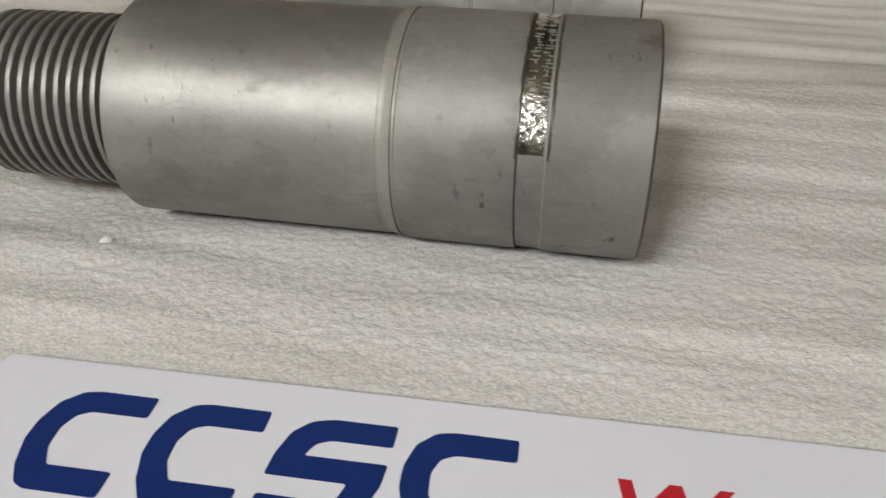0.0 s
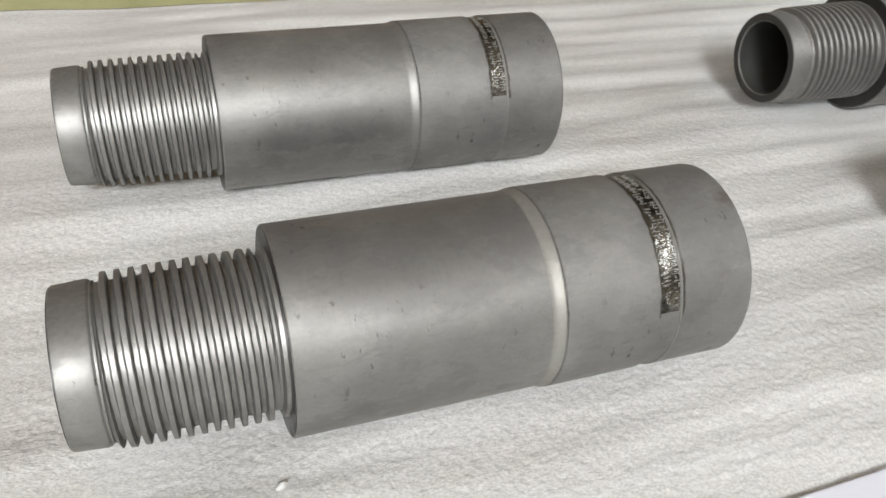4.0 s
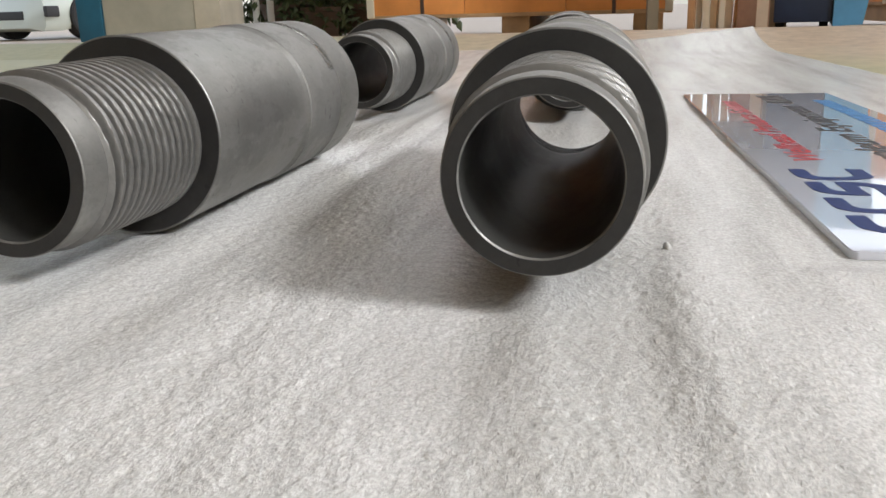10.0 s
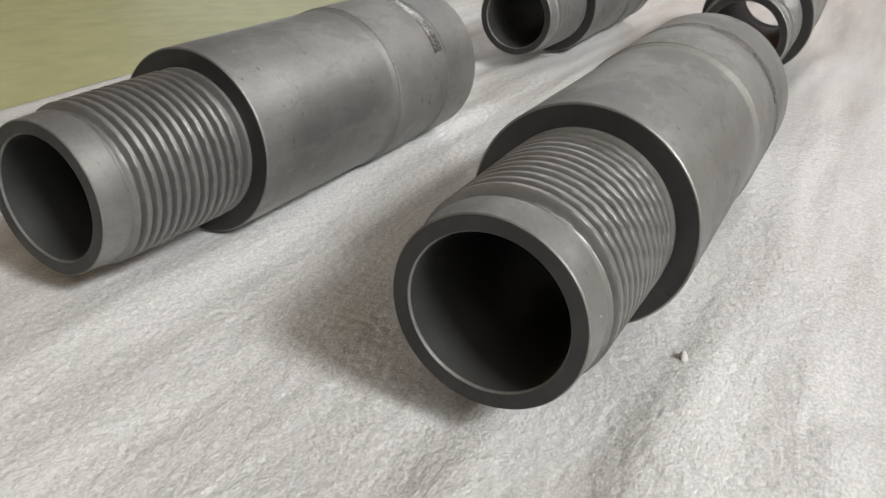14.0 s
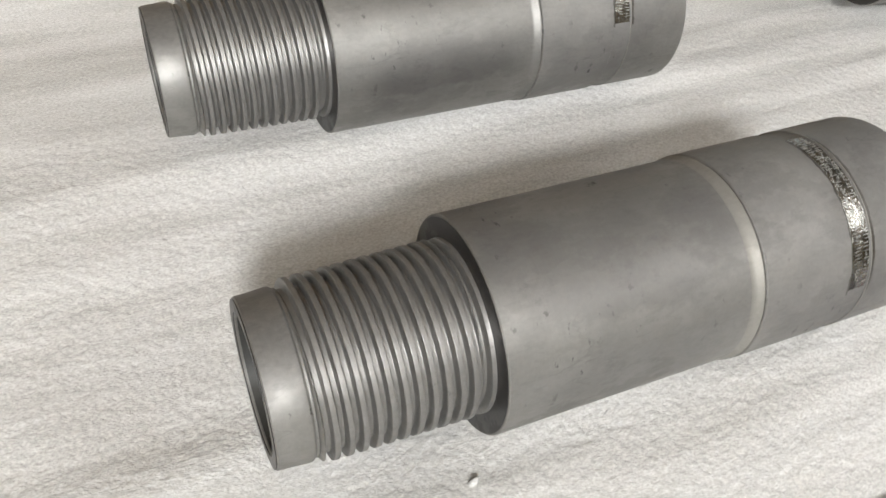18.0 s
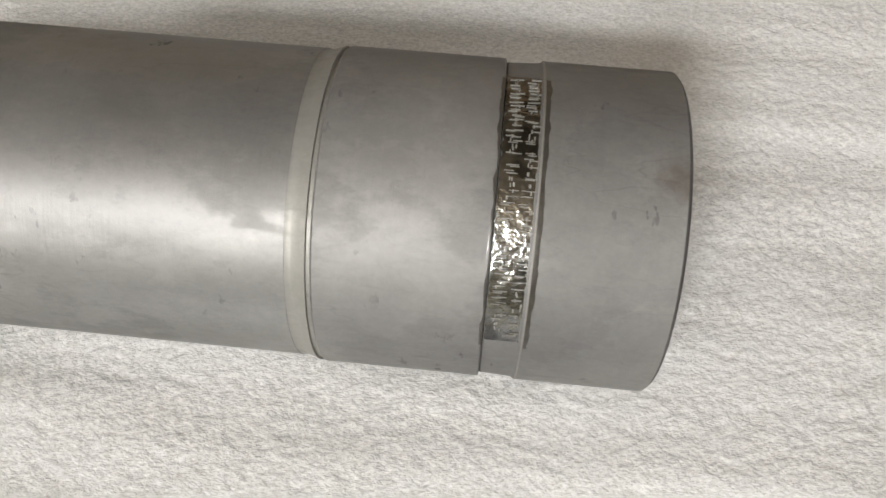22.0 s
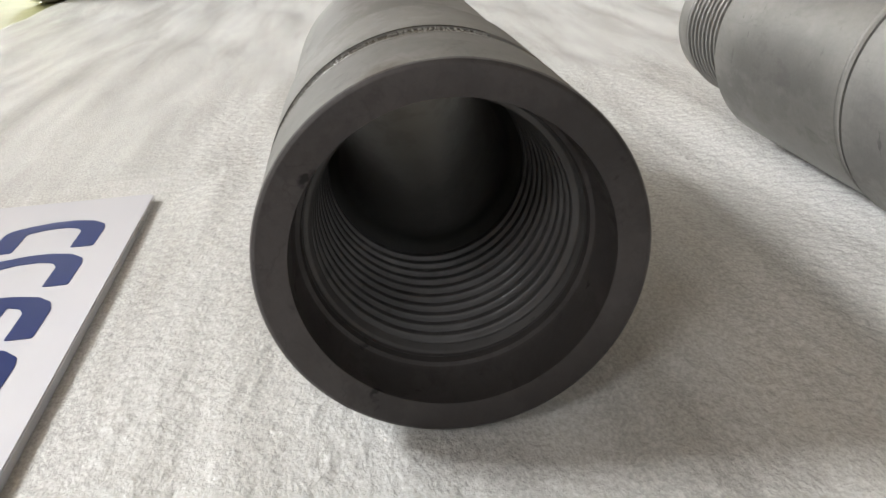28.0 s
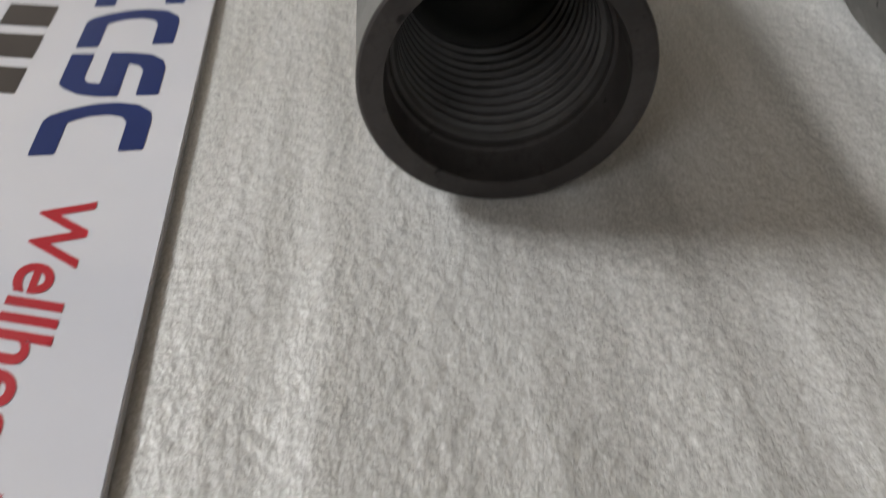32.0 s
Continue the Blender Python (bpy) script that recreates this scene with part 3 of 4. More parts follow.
def pipe_piece(label, m):
    top = thing("threaded_pipe_coupling", label, "pipe coupling", "turned pipe couplings", m)
    # nose of the pin
    bm = bmesh.new()
    lathe(bm, [(0.0006, R_BORE), (0.0, R_BORE + 0.0006), (0.0, R_PIN - 0.0007), (0.0005, R_PIN - 0.0002), (0.006, R_PIN), (0.0135, R_PIN + 0.0006), (0.0150, R_PIN + 0.0003),
               (0.0160, 0.0361), (0.0170, 0.0361), (0.0170, 0.0306), (0.0012, 0.0306), (0.0011, R_BORE)])
    nose = part("pin_nose", bm, STEEL, top, "smooth grey nose of the threaded pin")
    # annular end face with its shade painted near-black, a hair proud
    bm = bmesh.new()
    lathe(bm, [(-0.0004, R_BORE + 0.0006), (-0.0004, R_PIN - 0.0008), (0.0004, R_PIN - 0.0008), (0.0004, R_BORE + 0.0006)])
    part("pin_face", bm, STEEL_PIN_SHADED, nose, "flat end face with shade painted in")
    # outer thread
    bm = bmesh.new()
    lathe(bm, [(0.0170, 0.0306)] + span(0.0170, 0.0885, 0.036, 300) + [(0.0885, 0.0306)], 144, fn=pin_thread)
    part("pin_thread", bm, STEEL_THREAD, top, "coarse rounded outer thread", 60)
    # relief and shoulder
    bm = bmesh.new()
    lathe(bm, [(0.0885, 0.0306), (0.0885, 0.0375), (0.0895, 0.0400), (X_SH, 0.0402), (X_SH, 0.0306)])
    part("thread_relief", bm, STEEL_THREAD, top)
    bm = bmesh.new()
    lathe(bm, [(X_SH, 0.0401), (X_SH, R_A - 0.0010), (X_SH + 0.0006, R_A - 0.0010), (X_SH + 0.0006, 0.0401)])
    part("shoulder_face", bm, STEEL_PIN_SHADED, top, "flat shoulder face with shade painted in")
    # body with the fillet up to the collar
    bm = bmesh.new()
    lathe(bm, [(X_SH + 0.0003, 0.0306), (X_SH + 0.0003, R_A - 0.0005), (X_SH + 0.0009, R_A)] + span(X_SH + 0.006, X_RING - 0.0075, R_A, 8)[0:] + [(X_RING - 0.0075, 0.0306)])
    part("body", bm, TIDE_HIGH, top, "long smooth grey barrel with faint stains")
    bm = bmesh.new()
    lathe(bm, [(X_RING - 0.0075, 0.040), (X_RING - 0.0075, R_A - 0.0001), (X_RING - 0.0060, R_A - 0.0003), (X_RING - 0.0045, R_A + 0.0001), (X_RING - 0.0030, R_A + 0.0006),
               (X_RING - 0.0014, R_A + 0.0011), (X_RING - 0.0012, R_A + 0.0002), (X_RING - 0.0001, R_A + 0.0002), (X_RING, 0.040)])
    part("fillet_bead", bm, STEEL_BEAD, top, "paler machined fillet below the collar")
    # collar, stamp groove, end collar
    bm = bmesh.new()
    lathe(bm, [(X_RING, 0.041), (X_RING, R_B - 0.0006), (X_RING + 0.0006, R_B)] + span(X_RING + 0.006, G0 - 0.0004, R_B, 4) + [(G0, R_B - 0.0003), (G0, 0.041)])
    part("collar", bm, STEEL_COLLAR, top, "slightly thicker smooth grey collar")
    bm = bmesh.new()
    lathe(bm, [(G0, 0.041), (G0, R_B - 0.0016), (G0 + 0.0006, R_B - 0.0012), (G1 - 0.0012, R_B - 0.0008), (G1, R_B - 0.0004), (G1, 0.041)])
    groove = part("stamp_groove", bm, STEEL_COLLAR, top, "shallow turned groove")
    bm = bmesh.new()
    lathe(bm, [(G1, 0.044), (G1, R_B - 0.0002), (G1 + 0.0003, R_B)] + span(G1 + 0.006, X_END - 0.0013, R_B, 4) + [(X_END - 0.0011, R_B - 0.0003), (X_END - 0.0011, 0.044)])
    part("end_collar", bm, STAINED, top, "smooth grey end collar with a rounded rim")
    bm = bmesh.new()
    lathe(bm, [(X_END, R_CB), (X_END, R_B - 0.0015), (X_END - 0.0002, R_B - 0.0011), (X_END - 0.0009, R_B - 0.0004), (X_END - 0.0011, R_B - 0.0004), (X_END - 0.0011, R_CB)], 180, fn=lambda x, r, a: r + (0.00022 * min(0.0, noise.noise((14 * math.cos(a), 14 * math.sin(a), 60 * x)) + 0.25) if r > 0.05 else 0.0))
    part("box_face", bm, STEEL_FACE_SHADED, top, "flat end face with small nicks, darkened for its shade")
    bm = bmesh.new()
    lathe(bm, [(G1 + 0.00015, R_B - 0.0005), (G1 + 0.00015, R_B + 0.00004), (G1 + 0.0004, R_B + 0.00008), (G1 + 0.0007, R_B + 0.00004), (G1 + 0.0007, R_B - 0.0005)])
    part("groove_edge", bm, STEEL_BEAD, top, "bright thin worn edge of the groove")
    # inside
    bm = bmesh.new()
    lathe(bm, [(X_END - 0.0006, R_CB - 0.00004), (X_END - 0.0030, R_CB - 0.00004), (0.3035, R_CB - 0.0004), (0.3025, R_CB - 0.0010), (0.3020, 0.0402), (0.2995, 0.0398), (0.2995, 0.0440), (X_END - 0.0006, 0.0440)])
    part("counterbore", bm, STEEL_FACE_SHADED, top, "smooth counterbore, darkened for its shade")
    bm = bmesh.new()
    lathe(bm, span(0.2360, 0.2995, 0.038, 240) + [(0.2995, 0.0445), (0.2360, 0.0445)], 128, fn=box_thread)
    part("box_thread", bm, STEEL_BOX_SHADED, top, "inner thread, coloured darker for the shade inside", 60)
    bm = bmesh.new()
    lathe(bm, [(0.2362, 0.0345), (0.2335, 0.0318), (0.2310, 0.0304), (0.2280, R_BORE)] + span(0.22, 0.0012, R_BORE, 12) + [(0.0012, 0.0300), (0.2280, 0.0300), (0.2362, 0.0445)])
    part("bore", bm, STEEL_BORE_SHADED, top, "smooth through bore, shade inside painted dark")
    return top, groove


def stamp_band(groove, a0, a1, seed):
    """The bright ground patch in the groove, with rows of stamped marks too small to read."""
    rnd = random.Random(seed)
    r = R_B - 0.0006
    bm = bmesh.new()
    n = 60
    lo, hi = [], []
    for i in range(n + 1):
        a = radians(a0 + (a1 - a0) * i / n)
        e0 = G0 + 0.0004 + (0.0006 * rnd.random() if i % 3 == 0 else 0.0)
        e1 = G1 - 0.0005 + 0.0008 * noise.noise((i * 0.5, seed, 0)) + (0.0025 if i < 3 else 0)
        row = []
        for k in range(7):
            x = e0 + (e1 - e0) * k / 6
            rr = r + 0.00012 * noise.noise((x * 500, a * 25, seed))
            row.append(bm.verts.new((x, -rr * math.cos(a), rr * math.sin(a))))
        lo.append(row)
    for i in range(n):
        for k in range(6):
            bm.faces.new((lo[i][k], lo[i + 1][k], lo[i + 1][k + 1], lo[i][k + 1]))
    base = [[bm.verts.new((v.co.x, v.co.y * 0.985, v.co.z * 0.985)) for v in (row[0], row[-1])] for row in lo]
    for i in range(n):
        bm.faces.new((lo[i][0], base[i][0], base[i + 1][0], lo[i + 1][0]))
        bm.faces.new((lo[i][6], lo[i + 1][6], base[i + 1][1], base[i][1]))
    for i in (0, n):
        bm.faces.new([*lo[i], base[i][1], base[i][0]])
    band = part("stamp_band", bm, BAND, groove, "shiny oiled ground patch with stamped marks", 60)
    bm = bmesh.new()
    for row_x in (G0 + 0.0037, G0 + 0.0088):
        a = a0 + 3
        while a < a1 - 2:
            w = 2.0
            if rnd.random() > 0.14:
                for _ in range(rnd.choice((2, 3, 3))):
                    c = radians(a + rnd.uniform(0.3, w - 0.6))
                    x = row_x + rnd.uniform(-0.0012, 0.0012)
                    if rnd.random() < 0.55:
                        dx, da = 0.0013, radians(0.10)
                    else:
                        dx, da = 0.0002, radians(0.55)
                    vs = []
                    for sx, sa in ((-1, -1), (1, -1), (1, 1), (-1, 1)):
                        q = c + sa * da
                        for rr in (r + 0.00035,):
                            vs.append((x + sx * dx, -rr * math.cos(q), rr * math.sin(q)))
                    up = [bm.verts.new(v) for v in vs]
                    dn = [bm.verts.new((v[0], v[1] * 0.985, v[2] * 0.985)) for v in vs]
                    bm.faces.new(up)
                    for i in range(4):
                        bm.faces.new((up[i], up[(i + 1) % 4], dn[(i + 1) % 4], dn[i]))
            a += w
    for lo_x, hi_x, edge in ((G0 - 0.0010, G0 - 0.0001, 0), (G1 + 0.0008, G1 + 0.0019, 1)):
        sm = bmesh.new()
        prev = None
        for i in range(n + 1):
            a = radians(a0 - 2 + (a1 - a0) * i / n)
            j = 0.0007 * noise.noise((i * 0.31, seed + 5.5 * edge, 1.7)) + 0.0004 * rnd.random()
            x_in, x_out = (hi_x, lo_x + j) if edge == 0 else (lo_x, hi_x + j)
            row = [sm.verts.new((xx, -rr * math.cos(a), rr * math.sin(a))) for xx, rr in ((x_in, R_B - 0.0002), (x_in, R_B + 0.00007), (0.5 * (x_in + x_out), R_B + 0.00009), (x_out, R_B + 0.00003), (x_out, R_B - 0.0002))]
            if prev:
                for k in range(4):
                    sm.faces.new((prev[k], row[k], row[k + 1], prev[k + 1]))
            prev = row
        part("oil_smear", sm, OIL, groove, "thin dark oil smear along the groove", 60)
    marks = part("stamping", bm, STEEL_BEAD, groove, "two rows of small stamped marks", 0)
    marks["kind"] = "stuff"
    return band


PIECES = [
    ("grey phosphated steel pipe coupling lying beside the white sign", pose(0, 0, R_B, 0, 0, 0), 14, 112),
    ("grey phosphated steel pipe coupling lying parallel on the foam", pose(-0.0001, 0.2165, 0.0524, 0, -0.17, -0.85), 22, 105),
    ("grey phosphated steel pipe coupling lying in line past the stained one", pose(0.5345, 0.0135, 0.0508, 0, 0, 2.2), 20, 110),
    ("grey phosphated steel pipe coupling lying far back on the foam", pose(0.5370, 0.2240, 0.0505, 0, -0.2, 0.5), 20, 110),
]
first, groove = pipe_piece(PIECES[0][0], PIECES[0][1])
copies = [first]
for text, m, a0, a1 in PIECES[1:]:
    c = copy_thing(first, m)
    tagged(c, text)
    copies.append(c)
for c in copies[1:]:
    for o in c.children:
        if o.name.startswith(("fillet_bead", "end_collar")):
            o.material_slots[0].link = "OBJECT"
            o.material_slots[0].material = STEEL
        if o.name.startswith("body"):
            o.material_slots[0].link = "OBJECT"
            o.material_slots[0].material = TIDE_LOW if c is copies[1] else STEEL
for k, (c, (text, m, a0, a1)) in enumerate(zip(copies, PIECES)):
    g = [o for o in c.children if o.name.startswith("stamp_groove")][0]
    stamp_band(g, a0, a1, 11 + k)


# ---------------------------------------------------------------- sign board
BOARD = pose(0.088, -0.131, -0.001, 0, 0, 1.5)
BW, BH, BT = 0.675, 0.163, 0.0038
board = thing("sign_board", "glossy white acrylic sign board with blue and red lettering", "sign", m=BOARD)


def board_panel():
    bm = bmesh.new()
    r = 0.004
    out = []
    for cx, cy, a in ((BW - r, -r, 0), (r, -r, 90), (r, -BH + r, 180), (BW - r, -BH + r, 270)):
        for k in range(5):
            q = radians(a + 22.5 * k)
            out.append((cx + r * math.cos(q), cy + r * math.sin(q)))
    prism(bm, out, 0.0, BT)
    es = [e for e in bm.edges if all(abs(v.co.z - BT) < 1e-6 for v in e.verts)]
    bmesh.ops.bevel(bm, geom=es, offset=0.0005, segments=2, affect="EDGES")
    return part("panel", bm, ACRYLIC, board, "glossy white acrylic panel")


board_panel()


def rounded(outline, d=0.0012):
    """Ease every corner of an outline with a short curve."""
    out = []
    n = len(outline)
    for i in range(n):
        a, b, c = Vector(outline[i - 1]), Vector(outline[i]), Vector(outline[(i + 1) % n])
        p = b + (a - b).normalized() * min(d, 0.45 * (a - b).length)
        q = b + (c - b).normalized() * min(d, 0.45 * (c - b).length)
        for t in (0.0, 0.33, 0.67, 1.0):
            out.append(tuple(p * (1 - t) ** 2 + b * 2 * t * (1 - t) + q * t * t))
    return out


def logo_shape(outline, dx=0.0):
    bm = bmesh.new()
    prism(bm, [(u + dx, -v) for u, v in rounded(outline)], BT + 0.0001, BT + 0.00025)
    part("logo_shape", bm, BLUE, board, "dark blue logo shape", 0)


# outlines in the board's plane, measured leftwards from each letter's right end
BRACKET = [(0.0, 0.0155), (0.0, 0.0255), (-0.020, 0.0255), (-0.0245, 0.028), (-0.0268, 0.034), (-0.0262, 0.043), (-0.0225, 0.0505), (0.0, 0.0505), (0.0, 0.061),
           (-0.0245, 0.061), (-0.0285, 0.059), (-0.0325, 0.052), (-0.0358, 0.041), (-0.036, 0.032), (-0.0335, 0.0225), (-0.0275, 0.0165), (-0.0215, 0.0153)]
for end in (0.0672, 0.1086, 0.1941):
    logo_shape(BRACKET, end)
logo_shape([(0.0, 0.0157), (0.0, 0.0255), (-0.021, 0.0255), (-0.0255, 0.0278), (-0.028, 0.0333), (0.0, 0.0333), (-0.0006, 0.0425), (-0.0035, 0.0515), (-0.0085, 0.058), (-0.0125, 0.0613),
            (-0.0388, 0.0613), (-0.0382, 0.0508), (-0.0170, 0.0511), (-0.0127, 0.0490), (-0.0112, 0.0430), (-0.0384, 0.0430), (-0.0377, 0.0335), (-0.035, 0.0235), (-0.0295, 0.0177), (-0.0225, 0.0157)], 0.1532)


def lettering(text, u0, v0, width, height, mat, label, shear=0.2):
    cu = bpy.data.curves.new("lettering", "FONT")
    cu.body = text
    cu.size = 1.0
    cu.shear = shear
    cu.extrude = 0.0
    cu.offset = 0.018
    ob = bpy.data.objects.new("lettering", cu)
    scene.collection.objects.link(ob)
    dg = bpy.context.evaluated_depsgraph_get()
    me = bpy.data.meshes.new_from_object(ob.evaluated_get(dg))
    scene.collection.objects.unlink(ob)
    bpy.data.objects.remove(ob)
    xs = [v.co.x for v in me.vertices]
    sx = width / (max(xs) - min(xs))
    sy = height / 0.72
    for v in me.vertices:
        v.co = (u0 + (v.co.x - min(xs)) * sx, -(v0 + height) + v.co.y * sy, BT + 0.00022)
    me.materials.clear()
    me.materials.append(mat)
    o = new("lettering", me)
    o.parent = board
    return tagged(o, label)


lettering("Wellhead Products Solution", 0.226, 0.0262, 0.372, 0.0200, RED, "red slanted lettering", 0.25)
lettering("Petroleum Equipment", 0.165, 0.0790, 0.385, 0.0250, BLACK, "dark slanted lettering", 0.25)


def bars(u0, u1, v0, v1, n, mat, label, name="lettering_bar", fill=0.72):
    w = (u1 - u0) / n
    for k in range(n):
        bm = bmesh.new()
        a, s = u0 + k * w, 0.2 * (v1 - v0)
        prism(bm, [(a + s, -v0), (a + w * fill + s, -v0), (a + w * fill, -v1), (a, -v1)], BT + 0.0001, BT + 0.00025)
        part(name, bm, mat, board, label, 0)


bars(0.030, 0.150, 0.0790, 0.1040, 4, BLACK, "dark bar of the name line")
bars(0.570, 0.655, 0.0790, 0.1040, 3, BLACK, "dark bar of the name line")
bars(0.330, 0.600, 0.1290, 0.1460, 14, LIGHT_BLUE, "light blue bar of the small line")


# ---------------------------------------------------------------- tuft of foam
def foam_tuft():
    bm = bmesh.new()
    n = 9
    ring = [(0.0034 * (0.7 + 0.5 * random.random()) * math.cos(2 * math.pi * k / n), 0.0020 * math.sin(2 * math.pi * k / n)) for k in range(n)]
    rows = []
    for z, s in ((-0.004, 1.3), (0.0015, 1.0), (0.003, 0.7), (0.0042, 0.3)):
        rows.append([bm.verts.new((x * s + z * 0.25, y * s, z)) for x, y in ring])
    for p, q in zip(rows, rows[1:]):
        for k in range(n):
            bm.faces.new((p[k], p[(k + 1) % n], q[(k + 1) % n], q[k]))
    bm.faces.new(rows[-1])
    bm.faces.new(rows[0][::-1])
    ob = finish(bm, "foam_tuft", FOAM, smooth=70)
    ob.matrix_world = pose(0.0825, -0.0515, foam_height(0.0825, -0.0515) + 0.0005, 0, 0, 20) @ Matrix.Diagonal((0.8, 0.8, 0.55, 1))
    return tagged(ob, "tiny torn tuft of white foam on the sheet", "foam scrap")


foam_tuft()


# ---------------------------------------------------------------- far side of the hall
def far(k, lift):
    """Puts a thing of the plan k times as far out along the falling apron, at its true size."""
    c = Vector((-0.3016, -0.027, 0.1155))
    return Matrix.Translation(c) @ Matrix.Scale(k, 4) @ Matrix.Translation(Vector((0, 0, lift)) - c)


def export_crate(x, y, w, d, h, turn, straps, label):
    top = thing("export_crate", label, "crate", m=far(2.15, 0.029) @ pose(x, y, 0, 0, 0, turn))
    for a in (-w / 2 + 0.07, 0.0, w / 2 - 0.07):
        part("skid", boxed(0.02, d - 0.02, a - 0.045, a + 0.045, -0.004, 0.05, bevel=0.004), TIMBER, top, "dark timber skid")
    part("base_board", boxed(0.0, d, -w / 2, w / 2, 0.05, 0.062, bevel=0.002), TIMBER, top)
    n = 3
    for k in range(n):
        a, b = -w / 2 + w * k / n, -w / 2 + w * (k + 1) / n
        part("front_panel", boxed(0.0, 0.012, a + 0.001, b - 0.001, 0.062, h, bevel=0.0015), PLYWOOD, top)
        part("back_panel", boxed(d - 0.012, d, a + 0.001, b - 0.001, 0.062, h, bevel=0.0015), PLYWOOD, top)
    for a in (-w / 2, w / 2 - 0.012):
        part("side_panel", boxed(0.012, d - 0.012, a, a + 0.012, 0.062, h, bevel=0.0015), PLYWOOD, top)
    part("lid", boxed(-0.01, d + 0.01, -w / 2 - 0.01, w / 2 + 0.01, h, h + 0.015, bevel=0.003), PLYWOOD, top)
    for a in straps:
        part("strap", boxed(-0.0025, -0.0005, a - 0.006, a + 0.006, 0.052, h), STRAP, top, "dark steel strap", 0)
    for a in (-w / 2 - 0.002, w / 2 - 0.022):
        part("corner_batten", boxed(-0.012, -0.001, a, a + 0.024, 0.055, h, bevel=0.002), PAPER, top, "pale corner batten")
    return top


PAPER = plain("pale_batten", (0.62, 0.58, 0.46), 0.7, 0, 0.1, 10)
WHITE_TIN = plain("white_pole_paint", (0.68, 0.68, 0.64), 0.5, 0, 0.08, 20)
NAVY = plain("navy_steel_paint", (0.012, 0.022, 0.05), 0.4, 0, 0.25, 8)
SKY_BLUE = plain("sky_blue_paint", (0.10, 0.30, 0.50), 0.4, 0, 0.2, 8)
CLAY = plain("terracotta", (0.15, 0.10, 0.07), 0.8, 0, 0.2, 14)
SOIL = plain("brown_card", (0.25, 0.15, 0.10), 0.85, 0, 0.25, 10)
CARD = plain("cardboard", (0.50, 0.42, 0.32), 0.8, 0, 0.1, 12)

export_crate(2.45, 0.266, 0.965, 0.7, 0.75, -2, (0.30, -0.308), "orange plywood export crate on timber skids with dark straps")
export_crate(2.9, -1.285, 0.7, 0.6, 0.6, 3, (0.0,), "orange plywood crate with a pale corner batten")


def pillar():
    top = thing("pillar", "square concrete pillar with a pale edge strip and blue painted post", "pillar", m=far(2.2, 0.0198) @ pose(2.75, 1.63, 0, 0, 0, 8))
    top["kind"] = "structure"
    part("shaft", boxed(-0.15, 0.15, -0.17, 0.17, -0.004, 2.6, bevel=0.008), CONCRETE, top, "stained greenish concrete shaft")
    part("edge_strip", boxed(-0.156, 0.15, -0.265, -0.17, -0.004, 2.6, bevel=0.004), PAPER, top, "pale painted edge strip")
    part("steel_post", boxed(-0.16, -0.08, 0.171, 0.262, -0.004, 1.1, bevel=0.004), BLUE_PAINT, top, "blue painted steel post")
    return top


pillar()


def bin_with_panel():
    top = thing("steel_bin", "navy steel bin with a sky blue slanted side panel", "bin", m=far(1.6, 0.0305) @ pose(2.35, -0.632, 0, 0, 0, -12))
    part("body", boxed(0.0, 0.4, -0.02, 0.137, 0.012, 0.62, bevel=0.006), NAVY, top, "navy steel body")
    bm = bmesh.new()
    vs = []
    for x in (-0.012, 0.30):
        for y, z in ((-0.100, 0.004), (-0.022, 0.0), (-0.022, 0.62), (-0.19, 0.62)):
            vs.append(bm.verts.new((x, y, z)))
    for f in ((0, 1, 2, 3), (7, 6, 5, 4), (0, 4, 5, 1), (1, 5, 6, 2), (2, 6, 7, 3), (3, 7, 4, 0)):
        bm.faces.new([vs[k] for k in f])
    part("side_panel", bm, SKY_BLUE, top, "sky blue side panel", 0)
    for y in (0.0, 0.12):
        bm = bmesh.new()
        lathe(bm, [(-0.012, 0.002), (-0.012, 0.02), (0.012, 0.02), (0.012, 0.002)], 20)
        w = part("castor", bm, RUBBER, top, "black castor")
        w.matrix_local = pose(0.06, y, 0.016, 0, 0, 90)
    return top


bin_with_panel()


def timber_stakes():
    rnd = random.Random(4)
    for k in range(7):
        ob = finish(boxed(-0.013, 0.013, -0.013, 0.013, -0.004, 1.1 + 0.1 * rnd.random(), bevel=0.003), "timber_stake", PAPER if k % 3 else TIMBER, smooth=0)
        ob.matrix_world = far(2.0, 0.0103) @ pose(3.05 + 0.05 * rnd.random(), -0.33 - 0.027 * k, 0, rnd.uniform(-2, 2), rnd.uniform(0, 3), rnd.uniform(-20, 20))
        tagged(ob, "pale sawn timber stake standing upright on the floor", "stake", "bundle of stakes")
    top = thing("carton", "brown cardboard carton standing behind the stakes", "carton", m=far(2.0, 0.0103) @ pose(3.0, -0.545, 0, 0, 0, -6))
    part("carton_body", boxed(0, 0.3, -0.07, 0.06, -0.004, 0.45, bevel=0.003), SOIL, top)
    part("carton_tape", boxed(-0.002, -0.0005, -0.045, -0.005, 0.0, 0.45), CARD, top, "paler tape", 0)


timber_stakes()


